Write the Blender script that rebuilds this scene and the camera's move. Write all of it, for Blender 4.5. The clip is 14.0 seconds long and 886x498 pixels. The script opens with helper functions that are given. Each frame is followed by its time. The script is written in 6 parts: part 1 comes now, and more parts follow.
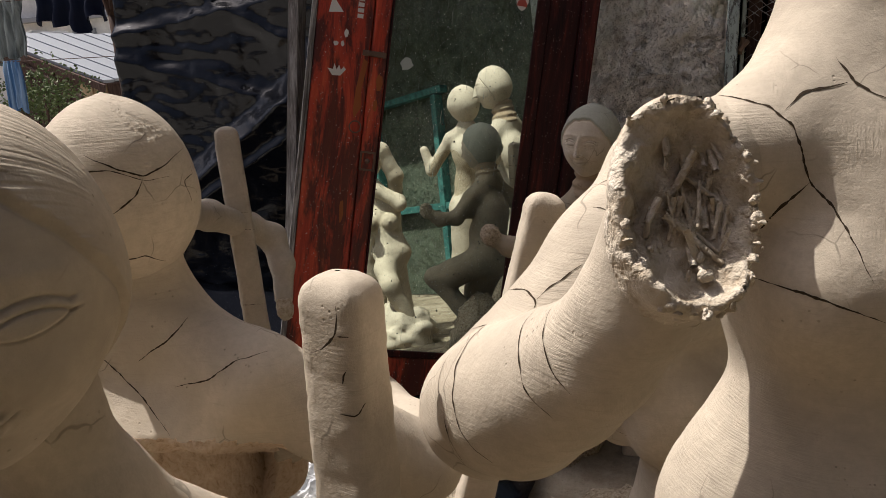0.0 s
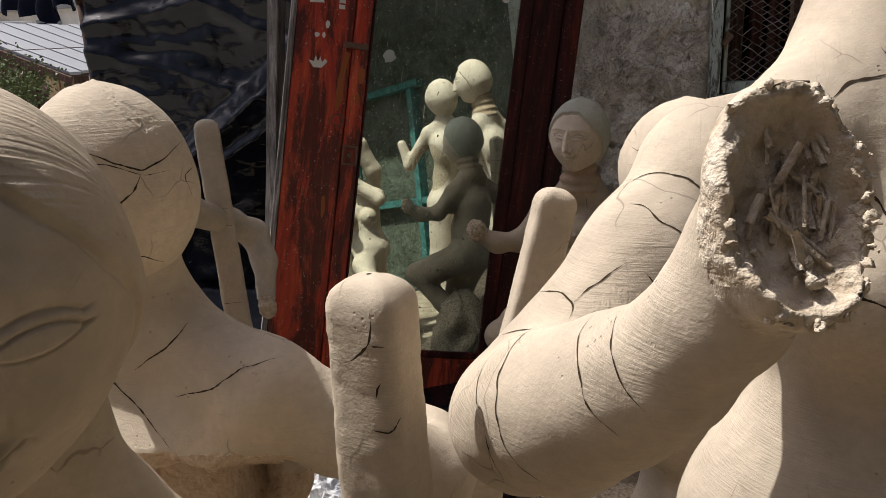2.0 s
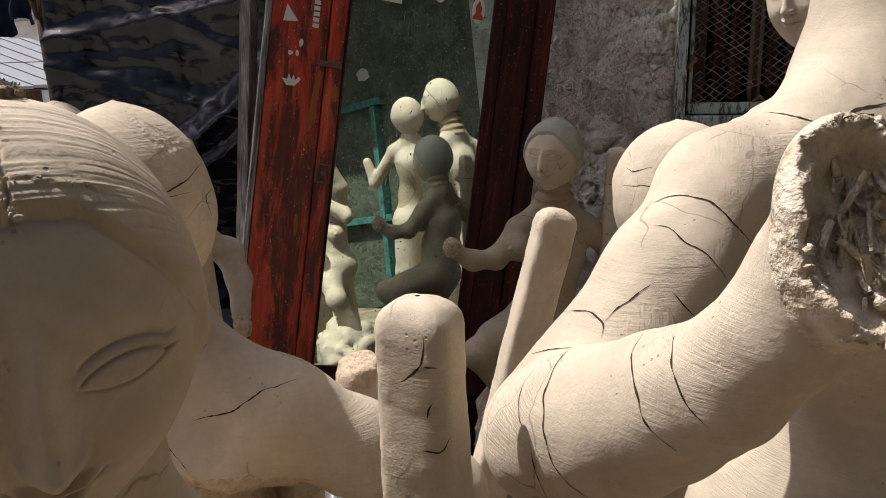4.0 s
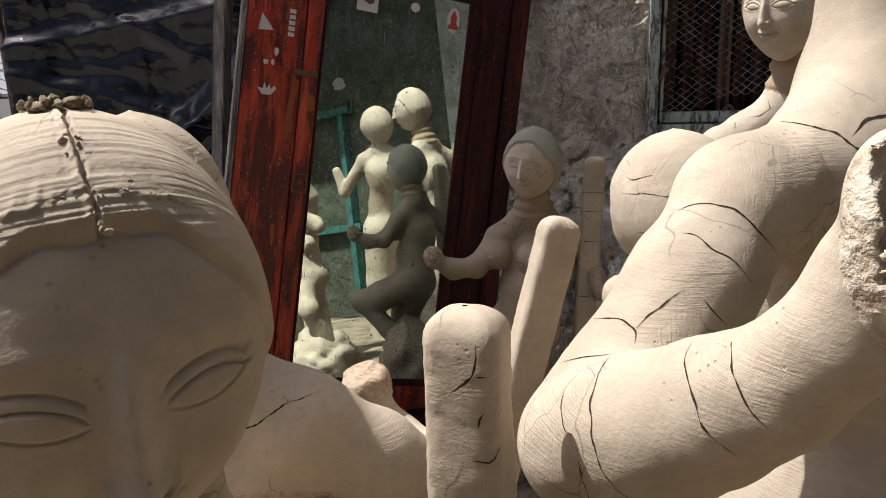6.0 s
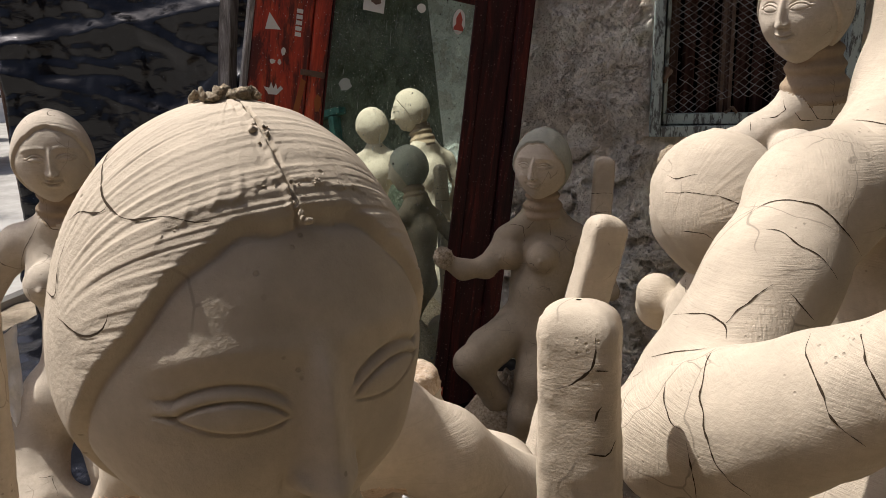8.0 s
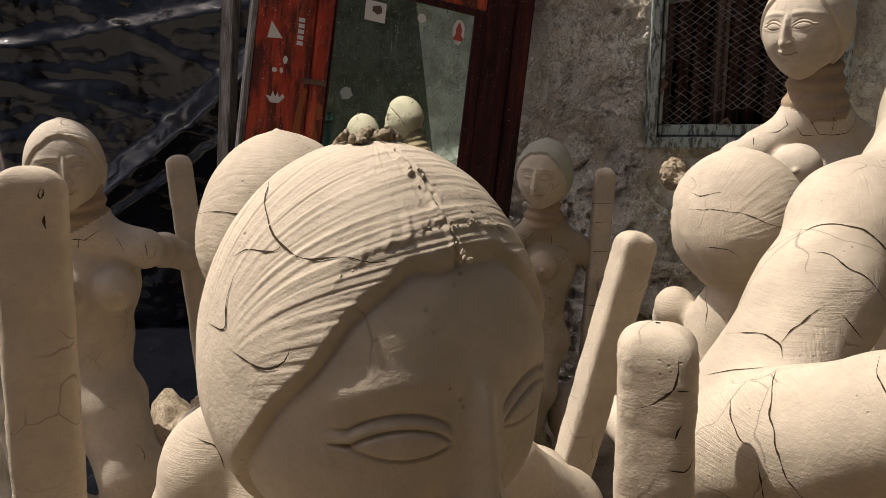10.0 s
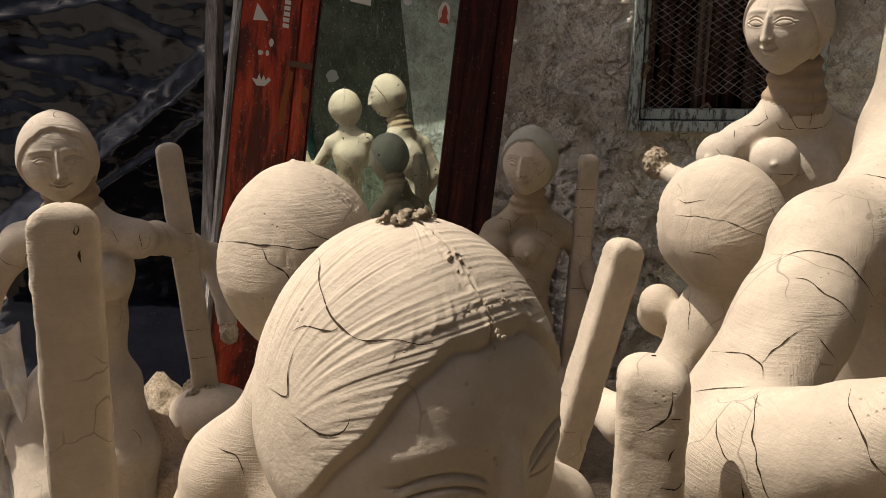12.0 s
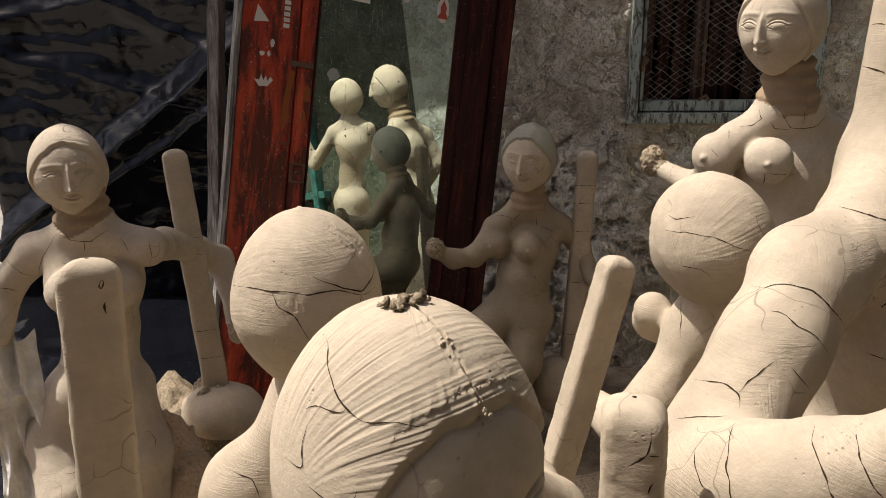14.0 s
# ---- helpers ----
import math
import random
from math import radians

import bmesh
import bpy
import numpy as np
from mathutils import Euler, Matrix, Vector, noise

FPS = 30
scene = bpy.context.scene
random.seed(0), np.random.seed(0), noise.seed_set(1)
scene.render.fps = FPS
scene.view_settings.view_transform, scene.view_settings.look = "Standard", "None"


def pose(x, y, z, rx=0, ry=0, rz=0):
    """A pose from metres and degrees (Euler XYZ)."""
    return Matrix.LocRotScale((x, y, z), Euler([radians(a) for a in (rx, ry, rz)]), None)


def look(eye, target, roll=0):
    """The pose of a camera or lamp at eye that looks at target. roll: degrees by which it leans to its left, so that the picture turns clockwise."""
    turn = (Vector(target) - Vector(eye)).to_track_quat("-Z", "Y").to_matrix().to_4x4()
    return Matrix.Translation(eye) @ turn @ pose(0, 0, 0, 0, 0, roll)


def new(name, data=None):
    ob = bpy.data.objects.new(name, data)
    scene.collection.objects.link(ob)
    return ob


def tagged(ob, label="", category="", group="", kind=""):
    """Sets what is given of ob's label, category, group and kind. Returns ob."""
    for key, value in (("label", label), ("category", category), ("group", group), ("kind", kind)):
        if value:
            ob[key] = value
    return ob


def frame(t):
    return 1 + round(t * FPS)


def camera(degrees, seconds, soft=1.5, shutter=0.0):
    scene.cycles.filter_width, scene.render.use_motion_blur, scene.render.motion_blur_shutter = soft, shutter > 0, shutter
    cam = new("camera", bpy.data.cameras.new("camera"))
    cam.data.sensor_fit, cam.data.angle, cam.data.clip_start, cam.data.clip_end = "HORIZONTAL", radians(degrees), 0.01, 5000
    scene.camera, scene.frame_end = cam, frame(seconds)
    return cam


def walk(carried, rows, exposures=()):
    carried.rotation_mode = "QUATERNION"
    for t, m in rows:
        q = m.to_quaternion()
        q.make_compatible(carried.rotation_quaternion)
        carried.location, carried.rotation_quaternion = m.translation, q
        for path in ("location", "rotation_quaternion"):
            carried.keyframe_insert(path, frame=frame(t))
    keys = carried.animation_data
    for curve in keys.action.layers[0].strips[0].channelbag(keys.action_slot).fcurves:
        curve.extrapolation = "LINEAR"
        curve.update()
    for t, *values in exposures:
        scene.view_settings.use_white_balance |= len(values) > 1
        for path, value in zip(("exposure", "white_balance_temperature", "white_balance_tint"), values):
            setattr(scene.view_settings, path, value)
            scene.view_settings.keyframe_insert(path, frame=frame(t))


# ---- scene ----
cam = camera(62.5, 14.0, soft=0.6)
PATH = [
    (0, (0.245, 0.117, 0.727), (-0.41, 1.935, 0.21), -2.7),
    (0.5, (0.239, 0.123, 0.725), (-0.402, 1.942, 0.195), -2.4),
    (1, (0.233, 0.127, 0.724), (-0.39, 1.95, 0.187), -2.3),
    (1.5, (0.229, 0.129, 0.724), (-0.37, 1.959, 0.185), -2.2),
    (2, (0.223, 0.127, 0.725), (-0.36, 1.964, 0.191), -2.3),
    (2.5, (0.218, 0.123, 0.725), (-0.345, 1.969, 0.2), -2.4),
    (3, (0.213, 0.121, 0.725), (-0.31, 1.981, 0.211), -2.4),
    (3.5, (0.208, 0.119, 0.727), (-0.291, 1.991, 0.227), -2.1),
    (5.8, (0.182, 0.114, 0.729), (-0.201, 2.018, 0.251), -1.1),
    (6, (0.181, 0.113, 0.729), (-0.199, 2.019, 0.256), -1.5),
    (6.5, (0.175, 0.112, 0.728), (-0.174, 2.023, 0.251), -1.2),
    (7, (0.167, 0.111, 0.728), (-0.19, 2.02, 0.252), -1.0),
    (7.5, (0.158, 0.108, 0.727), (-0.194, 2.018, 0.249), -1.3),
    (8, (0.148, 0.106, 0.728), (-0.19, 2.021, 0.259), -1.2),
    (8.5, (0.14, 0.105, 0.729), (-0.185, 2.025, 0.27), -1.3),
    (10.8, (0.115, 0.089, 0.745), (-0.135, 2.019, 0.286), -0.0),
    (11, (0.114, 0.088, 0.748), (-0.122, 2.017, 0.274), 0.0),
    (11.5, (0.112, 0.086, 0.753), (-0.119, 2.007, 0.247), 0.2),
    (12, (0.112, 0.082, 0.76), (-0.115, 1.995, 0.221), -0.1),
    (12.5, (0.113, 0.079, 0.769), (-0.117, 1.982, 0.2), -0.5),
    (13, (0.114, 0.076, 0.776), (-0.098, 1.975, 0.186), -0.6),
    (13.5, (0.115, 0.074, 0.782), (-0.106, 1.971, 0.187), -0.9),
    (14, (0.116, 0.071, 0.788), (-0.12, 1.966, 0.196), -1.0),
]
walk(cam, [(t, look(eye, target, roll)) for t, eye, target, roll in PATH],
     [(0, 0.22, 5950, 13), (3.5, 0.30, 5950, 13), (5.8, 0.40, 5900, 13), (6.5, 0.34, 5930, 13), (8.7, 0.25, 5960, 13), (10.8, 0.18, 6480, 14), (14, 0.21, 6380, 13)])

# ---- world, sun, exposure ----
world = bpy.data.worlds.new("sky")
scene.world = world
world.use_nodes = True
wn, wl = world.node_tree.nodes, world.node_tree.links
wn.clear()
sky = wn.new("ShaderNodeTexSky")
sky.sky_type, sky.sun_disc = 'NISHITA', False
SUN_DIR = Vector((-0.49, 0.05, 0.87)).normalized()
sky.sun_elevation = math.asin(SUN_DIR.z)
sky.sun_rotation = math.atan2(SUN_DIR.x, SUN_DIR.y)
sky.air_density, sky.dust_density, sky.ozone_density = 0.6, 6.0, 0.6
bg = wn.new("ShaderNodeBackground")
bg.inputs["Strength"].default_value = 0.092
wo = wn.new("ShaderNodeOutputWorld")
wl.new(sky.outputs[0], bg.inputs[0])
wl.new(bg.outputs[0], wo.inputs[0])

sun = new("sun", bpy.data.lights.new("sun", 'SUN'))
sun.data.energy, sun.data.angle, sun.data.color = 5.0, radians(0.6), (1.0, 0.92, 0.80)
sun.matrix_world = look(SUN_DIR * 6, (0, 0, 0))

# ---- materials ----


class Mat:
    """A small wrapper to write node materials in few lines."""

    def __init__(self, name, color=(0.5, 0.5, 0.5), rough=0.8, metal=0.0, spec=0.4):
        self.m = bpy.data.materials.new(name)
        self.m.use_nodes = True
        self.n, self.l = self.m.node_tree.nodes, self.m.node_tree.links
        self.b = self.n["Principled BSDF"]
        self.b.inputs["Base Color"].default_value = (*color, 1)
        self.b.inputs["Roughness"].default_value = rough
        self.b.inputs["Metallic"].default_value = metal
        self.b.inputs["Specular IOR Level"].default_value = spec
        self.tc = self.n.new("ShaderNodeTexCoord")
        self.last_bump = None

    def coord(self, scale=(1, 1, 1), rot=(0, 0, 0), src="Object"):
        mp = self.n.new("ShaderNodeMapping")
        mp.inputs["Scale"].default_value = scale
        mp.inputs["Rotation"].default_value = rot
        self.l.new(self.tc.outputs[src], mp.inputs["Vector"])
        return mp.outputs[0]

    def noise(self, scale, detail=4, rough=0.55, dist=0.0, vec=None):
        t = self.n.new("ShaderNodeTexNoise")
        t.inputs["Scale"].default_value, t.inputs["Detail"].default_value = scale, detail
        t.inputs["Roughness"].default_value, t.inputs["Distortion"].default_value = rough, dist
        self.l.new(vec if vec is not None else self.tc.outputs["Object"], t.inputs["Vector"])
        return t.outputs["Fac"]

    def voronoi(self, scale, feature='DISTANCE_TO_EDGE', vec=None, rnd=1.0):
        t = self.n.new("ShaderNodeTexVoronoi")
        t.feature = feature
        t.inputs["Scale"].default_value, t.inputs["Randomness"].default_value = scale, rnd
        self.l.new(vec if vec is not None else self.tc.outputs["Object"], t.inputs["Vector"])
        return t.outputs["Distance"]

    def warp(self, scale, amount, vec=None):
        t = self.n.new("ShaderNodeTexNoise")
        t.inputs["Scale"].default_value = scale
        src = vec if vec is not None else self.tc.outputs["Object"]
        self.l.new(src, t.inputs["Vector"])
        a = self.n.new("ShaderNodeVectorMath")
        a.operation = 'MULTIPLY_ADD'
        self.l.new(t.outputs["Color"], a.inputs[0])
        a.inputs[1].default_value = (amount,) * 3
        self.l.new(src, a.inputs[2])
        return a.outputs[0]

    def ramp(self, fac, stops):
        r = self.n.new("ShaderNodeValToRGB")
        e = r.color_ramp.elements
        while len(e) < len(stops):
            e.new(0.5)
        for k, (p, c) in zip(e, stops):
            k.position = p
            k.color = (*c, 1) if len(c) == 3 else c
        self.l.new(fac, r.inputs[0])
        return r.outputs[0]

    def grey(self, fac, lo, hi, a=0.0, b=1.0):
        r = self.n.new("ShaderNodeMapRange")
        r.inputs["From Min"].default_value, r.inputs["From Max"].default_value = lo, hi
        r.inputs["To Min"].default_value, r.inputs["To Max"].default_value = a, b
        self.l.new(fac, r.inputs["Value"])
        return r.outputs[0]

    def mix(self, fac, a, b, blend='MIX'):
        m = self.n.new("ShaderNodeMix")
        m.data_type, m.blend_type = 'RGBA', blend
        for i, v in ((0, fac), (6, a), (7, b)):
            if isinstance(v, (int, float)):
                m.inputs[i].default_value = v
            elif isinstance(v, tuple):
                m.inputs[i].default_value = (*v, 1)
            else:
                self.l.new(v, m.inputs[i])
        return m.outputs[2]

    def math(self, op, a, b=0.0):
        m = self.n.new("ShaderNodeMath")
        m.operation = op
        for i, v in enumerate((a, b)):
            if isinstance(v, (int, float)):
                m.inputs[i].default_value = v
            else:
                self.l.new(v, m.inputs[i])
        return m.outputs[0]

    def color(self, out):
        self.l.new(out, self.b.inputs["Base Color"])
        return self

    def rough(self, out):
        self.l.new(out, self.b.inputs["Roughness"])
        return self

    def metal(self, out):
        self.l.new(out, self.b.inputs["Metallic"])
        return self

    def bump(self, h, strength=0.3, dist=0.002):
        b = self.n.new("ShaderNodeBump")
        b.inputs["Strength"].default_value, b.inputs["Distance"].default_value = strength, dist
        self.l.new(h, b.inputs["Height"])
        if self.last_bump is not None:
            self.l.new(self.last_bump, b.inputs["Normal"])
        self.last_bump = b.outputs[0]
        self.l.new(b.outputs[0], self.b.inputs["Normal"])
        return self

    def random(self):
        return self.n.new("ShaderNodeObjectInfo").outputs["Random"]


def ridged(k, scale, detail, vec=None):
    """Creases: sharp where the noise turns over."""
    n_ = k.noise(scale, detail, 0.5, 0.6, vec)
    return k.math('ABSOLUTE', k.math('SUBTRACT', n_, 0.5))


def clay(name, tone, dust=0.5, wiped=1.0):
    """Sun-dried unfired clay: wiped brush marks, stains, pin holes and hairline crazing."""
    k = Mat(name, tone, 0.88, 0, 0.2)
    lo = tuple(c * 0.80 for c in tone)
    hi = tuple(min(1, c * 1.16) for c in tone)
    big = k.noise(22, 5, 0.6, 0.3)
    fine = k.noise(260, 4, 0.7)
    base = k.ramp(big, [(0.32, lo), (0.5, tone), (0.68, hi)])
    base = k.mix(k.grey(fine, 0.38, 0.66, 0, 0.5), base, tuple(c * 0.82 for c in tone))
    stain = k.grey(k.noise(9, 3, 0.5, 0.8), 0.60, 0.75, 0, 0.4 * dust)
    base = k.mix(stain, base, (tone[0] * 0.72, tone[1] * 0.66, tone[2] * 0.54))
    pits = k.grey(k.voronoi(330, 'F1'), 0.10, 0.18)
    where = k.grey(k.noise(60, 2), 0.60, 0.66)
    pitmask = k.math('MULTIPLY', k.math('SUBTRACT', 1.0, pits), where)
    base = k.mix(k.math('MULTIPLY', pitmask, 0.5), base, tuple(c * 0.4 for c in tone))
    hair = k.voronoi(38, 'DISTANCE_TO_EDGE', k.warp(55, 0.012))
    hl = k.math('MULTIPLY', k.grey(hair, 0.004, 0.012, 1.0, 0.0), k.grey(k.noise(26, 2, 0.5), 0.56, 0.62))
    base = k.mix(k.math('MULTIPLY', hl, 0.55), base, tuple(c * 0.32 for c in tone))
    brush = k.noise(1, 4, 0.65, 0.0, k.coord((70, 80, 1300), (0.5, 0.35, 0.3)))
    base = k.mix(k.math('MULTIPLY', k.grey(brush, 0.56, 0.72), 0.30 * wiped), base, tuple(c * 0.70 for c in tone))
    k.color(base)
    wipe = k.grey(k.noise(17, 2), 0.46, 0.62, 0.05, 1.0)
    k.bump(k.math('MULTIPLY', brush, wipe), 0.45 * wiped, 0.0011)
    brush2 = k.noise(1, 4, 0.65, 0.0, k.coord((1200, 80, 90), (0.2, 0.9, 0.6)))
    k.bump(k.math('MULTIPLY', brush2, k.grey(k.noise(19, 2, 0.5), 0.52, 0.64)), 0.45 * wiped, 0.0011)
    k.bump(k.noise(900, 3, 0.7), 0.30, 0.0007)
    k.bump(k.noise(70, 4, 0.5), 0.3, 0.003)
    k.bump(k.math('MULTIPLY', pitmask, -1.0), 0.5, 0.0008)
    return k.m


M_CLAY = clay("dried_cream_clay", (0.485, 0.412, 0.312))
M_CLAY_S = clay("smoothed_cream_clay", (0.485, 0.412, 0.312), 0.5, 0.15)
M_CLAY_B = clay("dried_pale_clay", (0.50, 0.43, 0.335), 0.8)
# Darker copy of the cream clay, toned down for the figure in shade.
M_CLAY_G = clay("shaded_grey_clay", (0.33, 0.27, 0.19), 0.5)
# Hair tone: cool sky light from above is put into this grey-green.
M_CLAY_CAP = clay("skylit_grey_clay", (0.34, 0.335, 0.27), 0.3)
# Brown neck clay, darkened for the shade under the chins.
M_CLAY_N = clay("shaded_brown_clay", (0.32, 0.24, 0.158), 0.3, 0.6)

k = Mat("crack_dark", (0.045, 0.032, 0.020), 0.95, 0, 0.1)
M_CRACK = k.m

k = Mat("straw_core", (0.30, 0.22, 0.13), 0.95, 0, 0.15)
fib = k.noise(1, 5, 0.7, 0.5, k.coord((190, 420, 230), (0.3, 0.2, 0.5)))
k.color(k.ramp(fib, [(0.27, (0.34, 0.22, 0.135)), (0.42, (0.62, 0.46, 0.31)), (0.68, (0.76, 0.63, 0.48))]))
k.bump(fib, 0.6, 0.003)
k.bump(k.noise(140, 6, 0.75), 0.9, 0.006)
M_STRAW = k.m

k = Mat("clod_clay", (0.48, 0.41, 0.30), 0.95, 0, 0.15)
clod = k.noise(260, 6, 0.75)
k.color(k.ramp(clod, [(0.33, (0.13, 0.095, 0.06)), (0.46, (0.34, 0.27, 0.18)), (0.66, (0.56, 0.48, 0.36))]))
k.bump(clod, 0.9, 0.004)
M_CLOD = k.m

k = Mat("ragged_clay_rim", (0.56, 0.48, 0.37), 0.95, 0, 0.15)
rg = k.noise(210, 4, 0.6)
k.color(k.ramp(rg, [(0.30, (0.36, 0.28, 0.19)), (0.46, (0.52, 0.44, 0.33)), (0.70, (0.64, 0.56, 0.45))]))
k.bump(rg, 0.9, 0.003)
M_RIM = k.m


def plaster(name, c):
    k = Mat(name, c, 0.92, 0, 0.2)
    a = k.noise(7, 6, 0.65, 0.6)
    patch = k.grey(k.noise(11, 5, 0.7, 1.0), 0.52, 0.56)
    col = k.ramp(a, [(0.3, tuple(x * 0.62 for x in c)), (0.5, c), (0.7, tuple(min(1, x * 1.3) for x in c))])
    col = k.mix(k.math('MULTIPLY', patch, 0.45), col, tuple(x * f for x, f in zip(c, (0.60, 0.52, 0.43))))
    speck = k.grey(k.noise(160, 3, 0.7), 0.62, 0.7)
    col = k.mix(k.math('MULTIPLY', speck, 0.6), col, (0.62, 0.59, 0.52))
    k.color(col)
    k.bump(k.noise(34, 8, 0.74, 0.4), 1.0, 0.011)
    chip = k.grey(k.noise(24, 6, 0.65, 1.2), 0.50, 0.53)
    k.bump(chip, 1.0, 0.005)
    k.bump(k.grey(k.noise(62, 5, 0.7, 0.8), 0.56, 0.59), 1.0, 0.004)
    k.bump(k.math('MULTIPLY', patch, -1.0), 0.9, 0.004)
    k.bump(k.noise(170, 5, 0.75), 0.9, 0.004)
    pit = k.grey(k.voronoi(95, 'F1', k.warp(80, 0.01)), 0.14, 0.26)
    k.bump(k.math('MULTIPLY', pit, k.grey(k.noise(18, 3), 0.48, 0.58)), 0.9, 0.005)
    return k.m


M_WALL = plaster("flaking_grey_plaster", (0.88, 0.80, 0.66))
M_PALEWALL = plaster("pale_green_limewash", (0.42, 0.45, 0.41))
M_BROWNWALL = plaster("brown_mud_plaster", (0.20, 0.155, 0.11))
M_DARKWALL = plaster("dark_green_plaster", (0.095, 0.112, 0.080))

k = Mat("red_varnished_wood", (0.2, 0.03, 0.015), 0.42, 0, 0.5)
gr = k.noise(1, 6, 0.65, 0.6, k.coord((70, 70, 7)))
col = k.ramp(gr, [(0.28, (0.22, 0.022, 0.010)), (0.5, (0.48, 0.050, 0.018)), (0.72, (0.62, 0.12, 0.038))])
worn = k.grey(k.noise(1, 6, 0.75, 0.5, k.coord((26, 26, 4.5))), 0.45, 0.54)
col = k.mix(k.math('MULTIPLY', worn, 0.80), col, (0.016, 0.008, 0.006))
chip = k.math('MULTIPLY', k.grey(k.voronoi(190, 'F1', k.warp(200, 0.006)), 0.10, 0.17, 1.0, 0.0), k.grey(k.noise(32, 3), 0.44, 0.50))
col = k.mix(k.math('MULTIPLY', chip, 0.9), col, (0.58, 0.44, 0.34))
k.color(col)
k.rough(k.grey(k.noise(30, 4), 0.3, 0.7, 0.30, 0.62))
k.bump(gr, 0.25, 0.002)
k.bump(k.noise(200, 3), 0.15, 0.001)
M_RED = k.m

# The door's red wood again, with the shade of its right side in the colour.
k = Mat("shaded_red_wood", (0.1, 0.02, 0.012), 0.6, 0, 0.25)
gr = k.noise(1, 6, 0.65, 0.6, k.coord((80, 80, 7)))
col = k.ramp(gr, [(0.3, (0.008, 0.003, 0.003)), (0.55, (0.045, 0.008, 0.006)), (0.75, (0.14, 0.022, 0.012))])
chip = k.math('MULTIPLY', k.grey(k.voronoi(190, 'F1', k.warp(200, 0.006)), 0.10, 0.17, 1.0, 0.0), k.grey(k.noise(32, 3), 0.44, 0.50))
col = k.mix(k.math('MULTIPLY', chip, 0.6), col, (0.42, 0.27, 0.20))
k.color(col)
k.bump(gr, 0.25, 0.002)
M_RED_SHADED = k.m

k = Mat("weathered_wood", (0.3, 0.28, 0.25), 0.85, 0, 0.2)
gr = k.noise(1, 6, 0.7, 0.8, k.coord((160, 160, 9)))
k.color(k.ramp(gr, [(0.3, (0.05, 0.045, 0.04)), (0.5, (0.20, 0.18, 0.16)), (0.7, (0.42, 0.40, 0.37))]))
k.bump(gr, 0.6, 0.003)
M_GREYWOOD = k.m

k = Mat("brown_old_wood", (0.12, 0.07, 0.05), 0.8, 0, 0.25)
gr = k.noise(1, 6, 0.7, 0.8, k.coord((160, 160, 9)))
k.color(k.ramp(gr, [(0.3, (0.025, 0.014, 0.010)), (0.55, (0.095, 0.055, 0.04)), (0.75, (0.22, 0.15, 0.12))]))
k.bump(gr, 0.5, 0.003)
M_BROWNWOOD = k.m

k = Mat("chipped_green_paint", (0.4, 0.45, 0.4), 0.75, 0, 0.3)
ch = k.grey(k.noise(1, 6, 0.75, 0.3, k.coord((120, 120, 30))), 0.50, 0.56)
k.color(k.mix(ch, (0.36, 0.41, 0.37), (0.10, 0.10, 0.09)))
k.bump(ch, 0.4, 0.002)
M_GREENPAINT = k.m

k = Mat("silvered_glass", (0.72, 0.77, 0.70), 0.03, 1.0, 0.5)
dust = k.math('MULTIPLY', k.grey(k.voronoi(170, 'F1', k.warp(300, 0.003)), 0.08, 0.13, 1.0, 0.0), k.grey(k.noise(40, 3), 0.40, 0.46))
lost = k.math('MULTIPLY', k.grey(k.voronoi(95, 'F1', k.warp(260, 0.004)), 0.09, 0.12, 1.0, 0.0), k.grey(k.noise(23, 3), 0.47, 0.52))
high = k.grey(k.noise(6, 2), 0.40, 0.58)
scr = k.math('MULTIPLY', k.grey(k.noise(1, 3, 0.7, 0.4, k.coord((330, 330, 17), (0, 0.45, 0))), 0.65, 0.70), high)
scr2 = k.grey(k.noise(1, 3, 0.7, 0.4, k.coord((420, 420, 12), (0, -0.10, 0))), 0.66, 0.71)
scr3 = k.math('MULTIPLY', k.grey(k.noise(1, 3, 0.7, 0.3, k.coord((300, 300, 20), (0, -0.7, 0))), 0.67, 0.71), high)
lines_ = k.math('MAXIMUM', k.math('MAXIMUM', scr, scr2), scr3)
haze = k.grey(k.noise(14, 5, 0.65, 0.4), 0.42, 0.78, 0.0, 0.11)
dirt = k.math('MAXIMUM', k.math('MAXIMUM', dust, k.math('MULTIPLY', lines_, 0.50)), haze)
mask = k.math('MAXIMUM', dirt, lost)
k.color(k.mix(lost, k.mix(dirt, (0.82, 0.93, 0.83), (0.58, 0.62, 0.50)), (0.035, 0.030, 0.020)))
k.metal(k.grey(mask, 0.0, 1.0, 1.0, 0.0))
k.rough(k.grey(k.math('MAXIMUM', lost, k.math('MAXIMUM', dust, k.math('MULTIPLY', lines_, 0.4))), 0.0, 1.0, 0.006, 0.5))
M_MIRROR = k.m

k = Mat("black_plastic", (0.010, 0.011, 0.014), 0.2, 0, 0.30)
du = k.noise(26, 5, 0.7)
k.color(k.mix(k.grey(k.noise(330, 2), 0.74, 0.77), k.ramp(du, [(0.3, (0.003, 0.0035, 0.005)), (0.62, (0.006, 0.0065, 0.009)), (0.85, (0.014, 0.010, 0.008))]), (0.45, 0.45, 0.45)))
k.rough(k.grey(k.noise(18, 5), 0.3, 0.7, 0.08, 0.24))
k.bump(ridged(k, 16, 4, k.warp(9, 0.08, k.coord((1, 1, 2.2)))), 0.35, 0.006)
k.bump(k.math('MULTIPLY', ridged(k, 46, 3, k.warp(20, 0.04)), k.grey(k.noise(7, 2), 0.46, 0.60)), 0.40, 0.003)
M_TARP = k.m

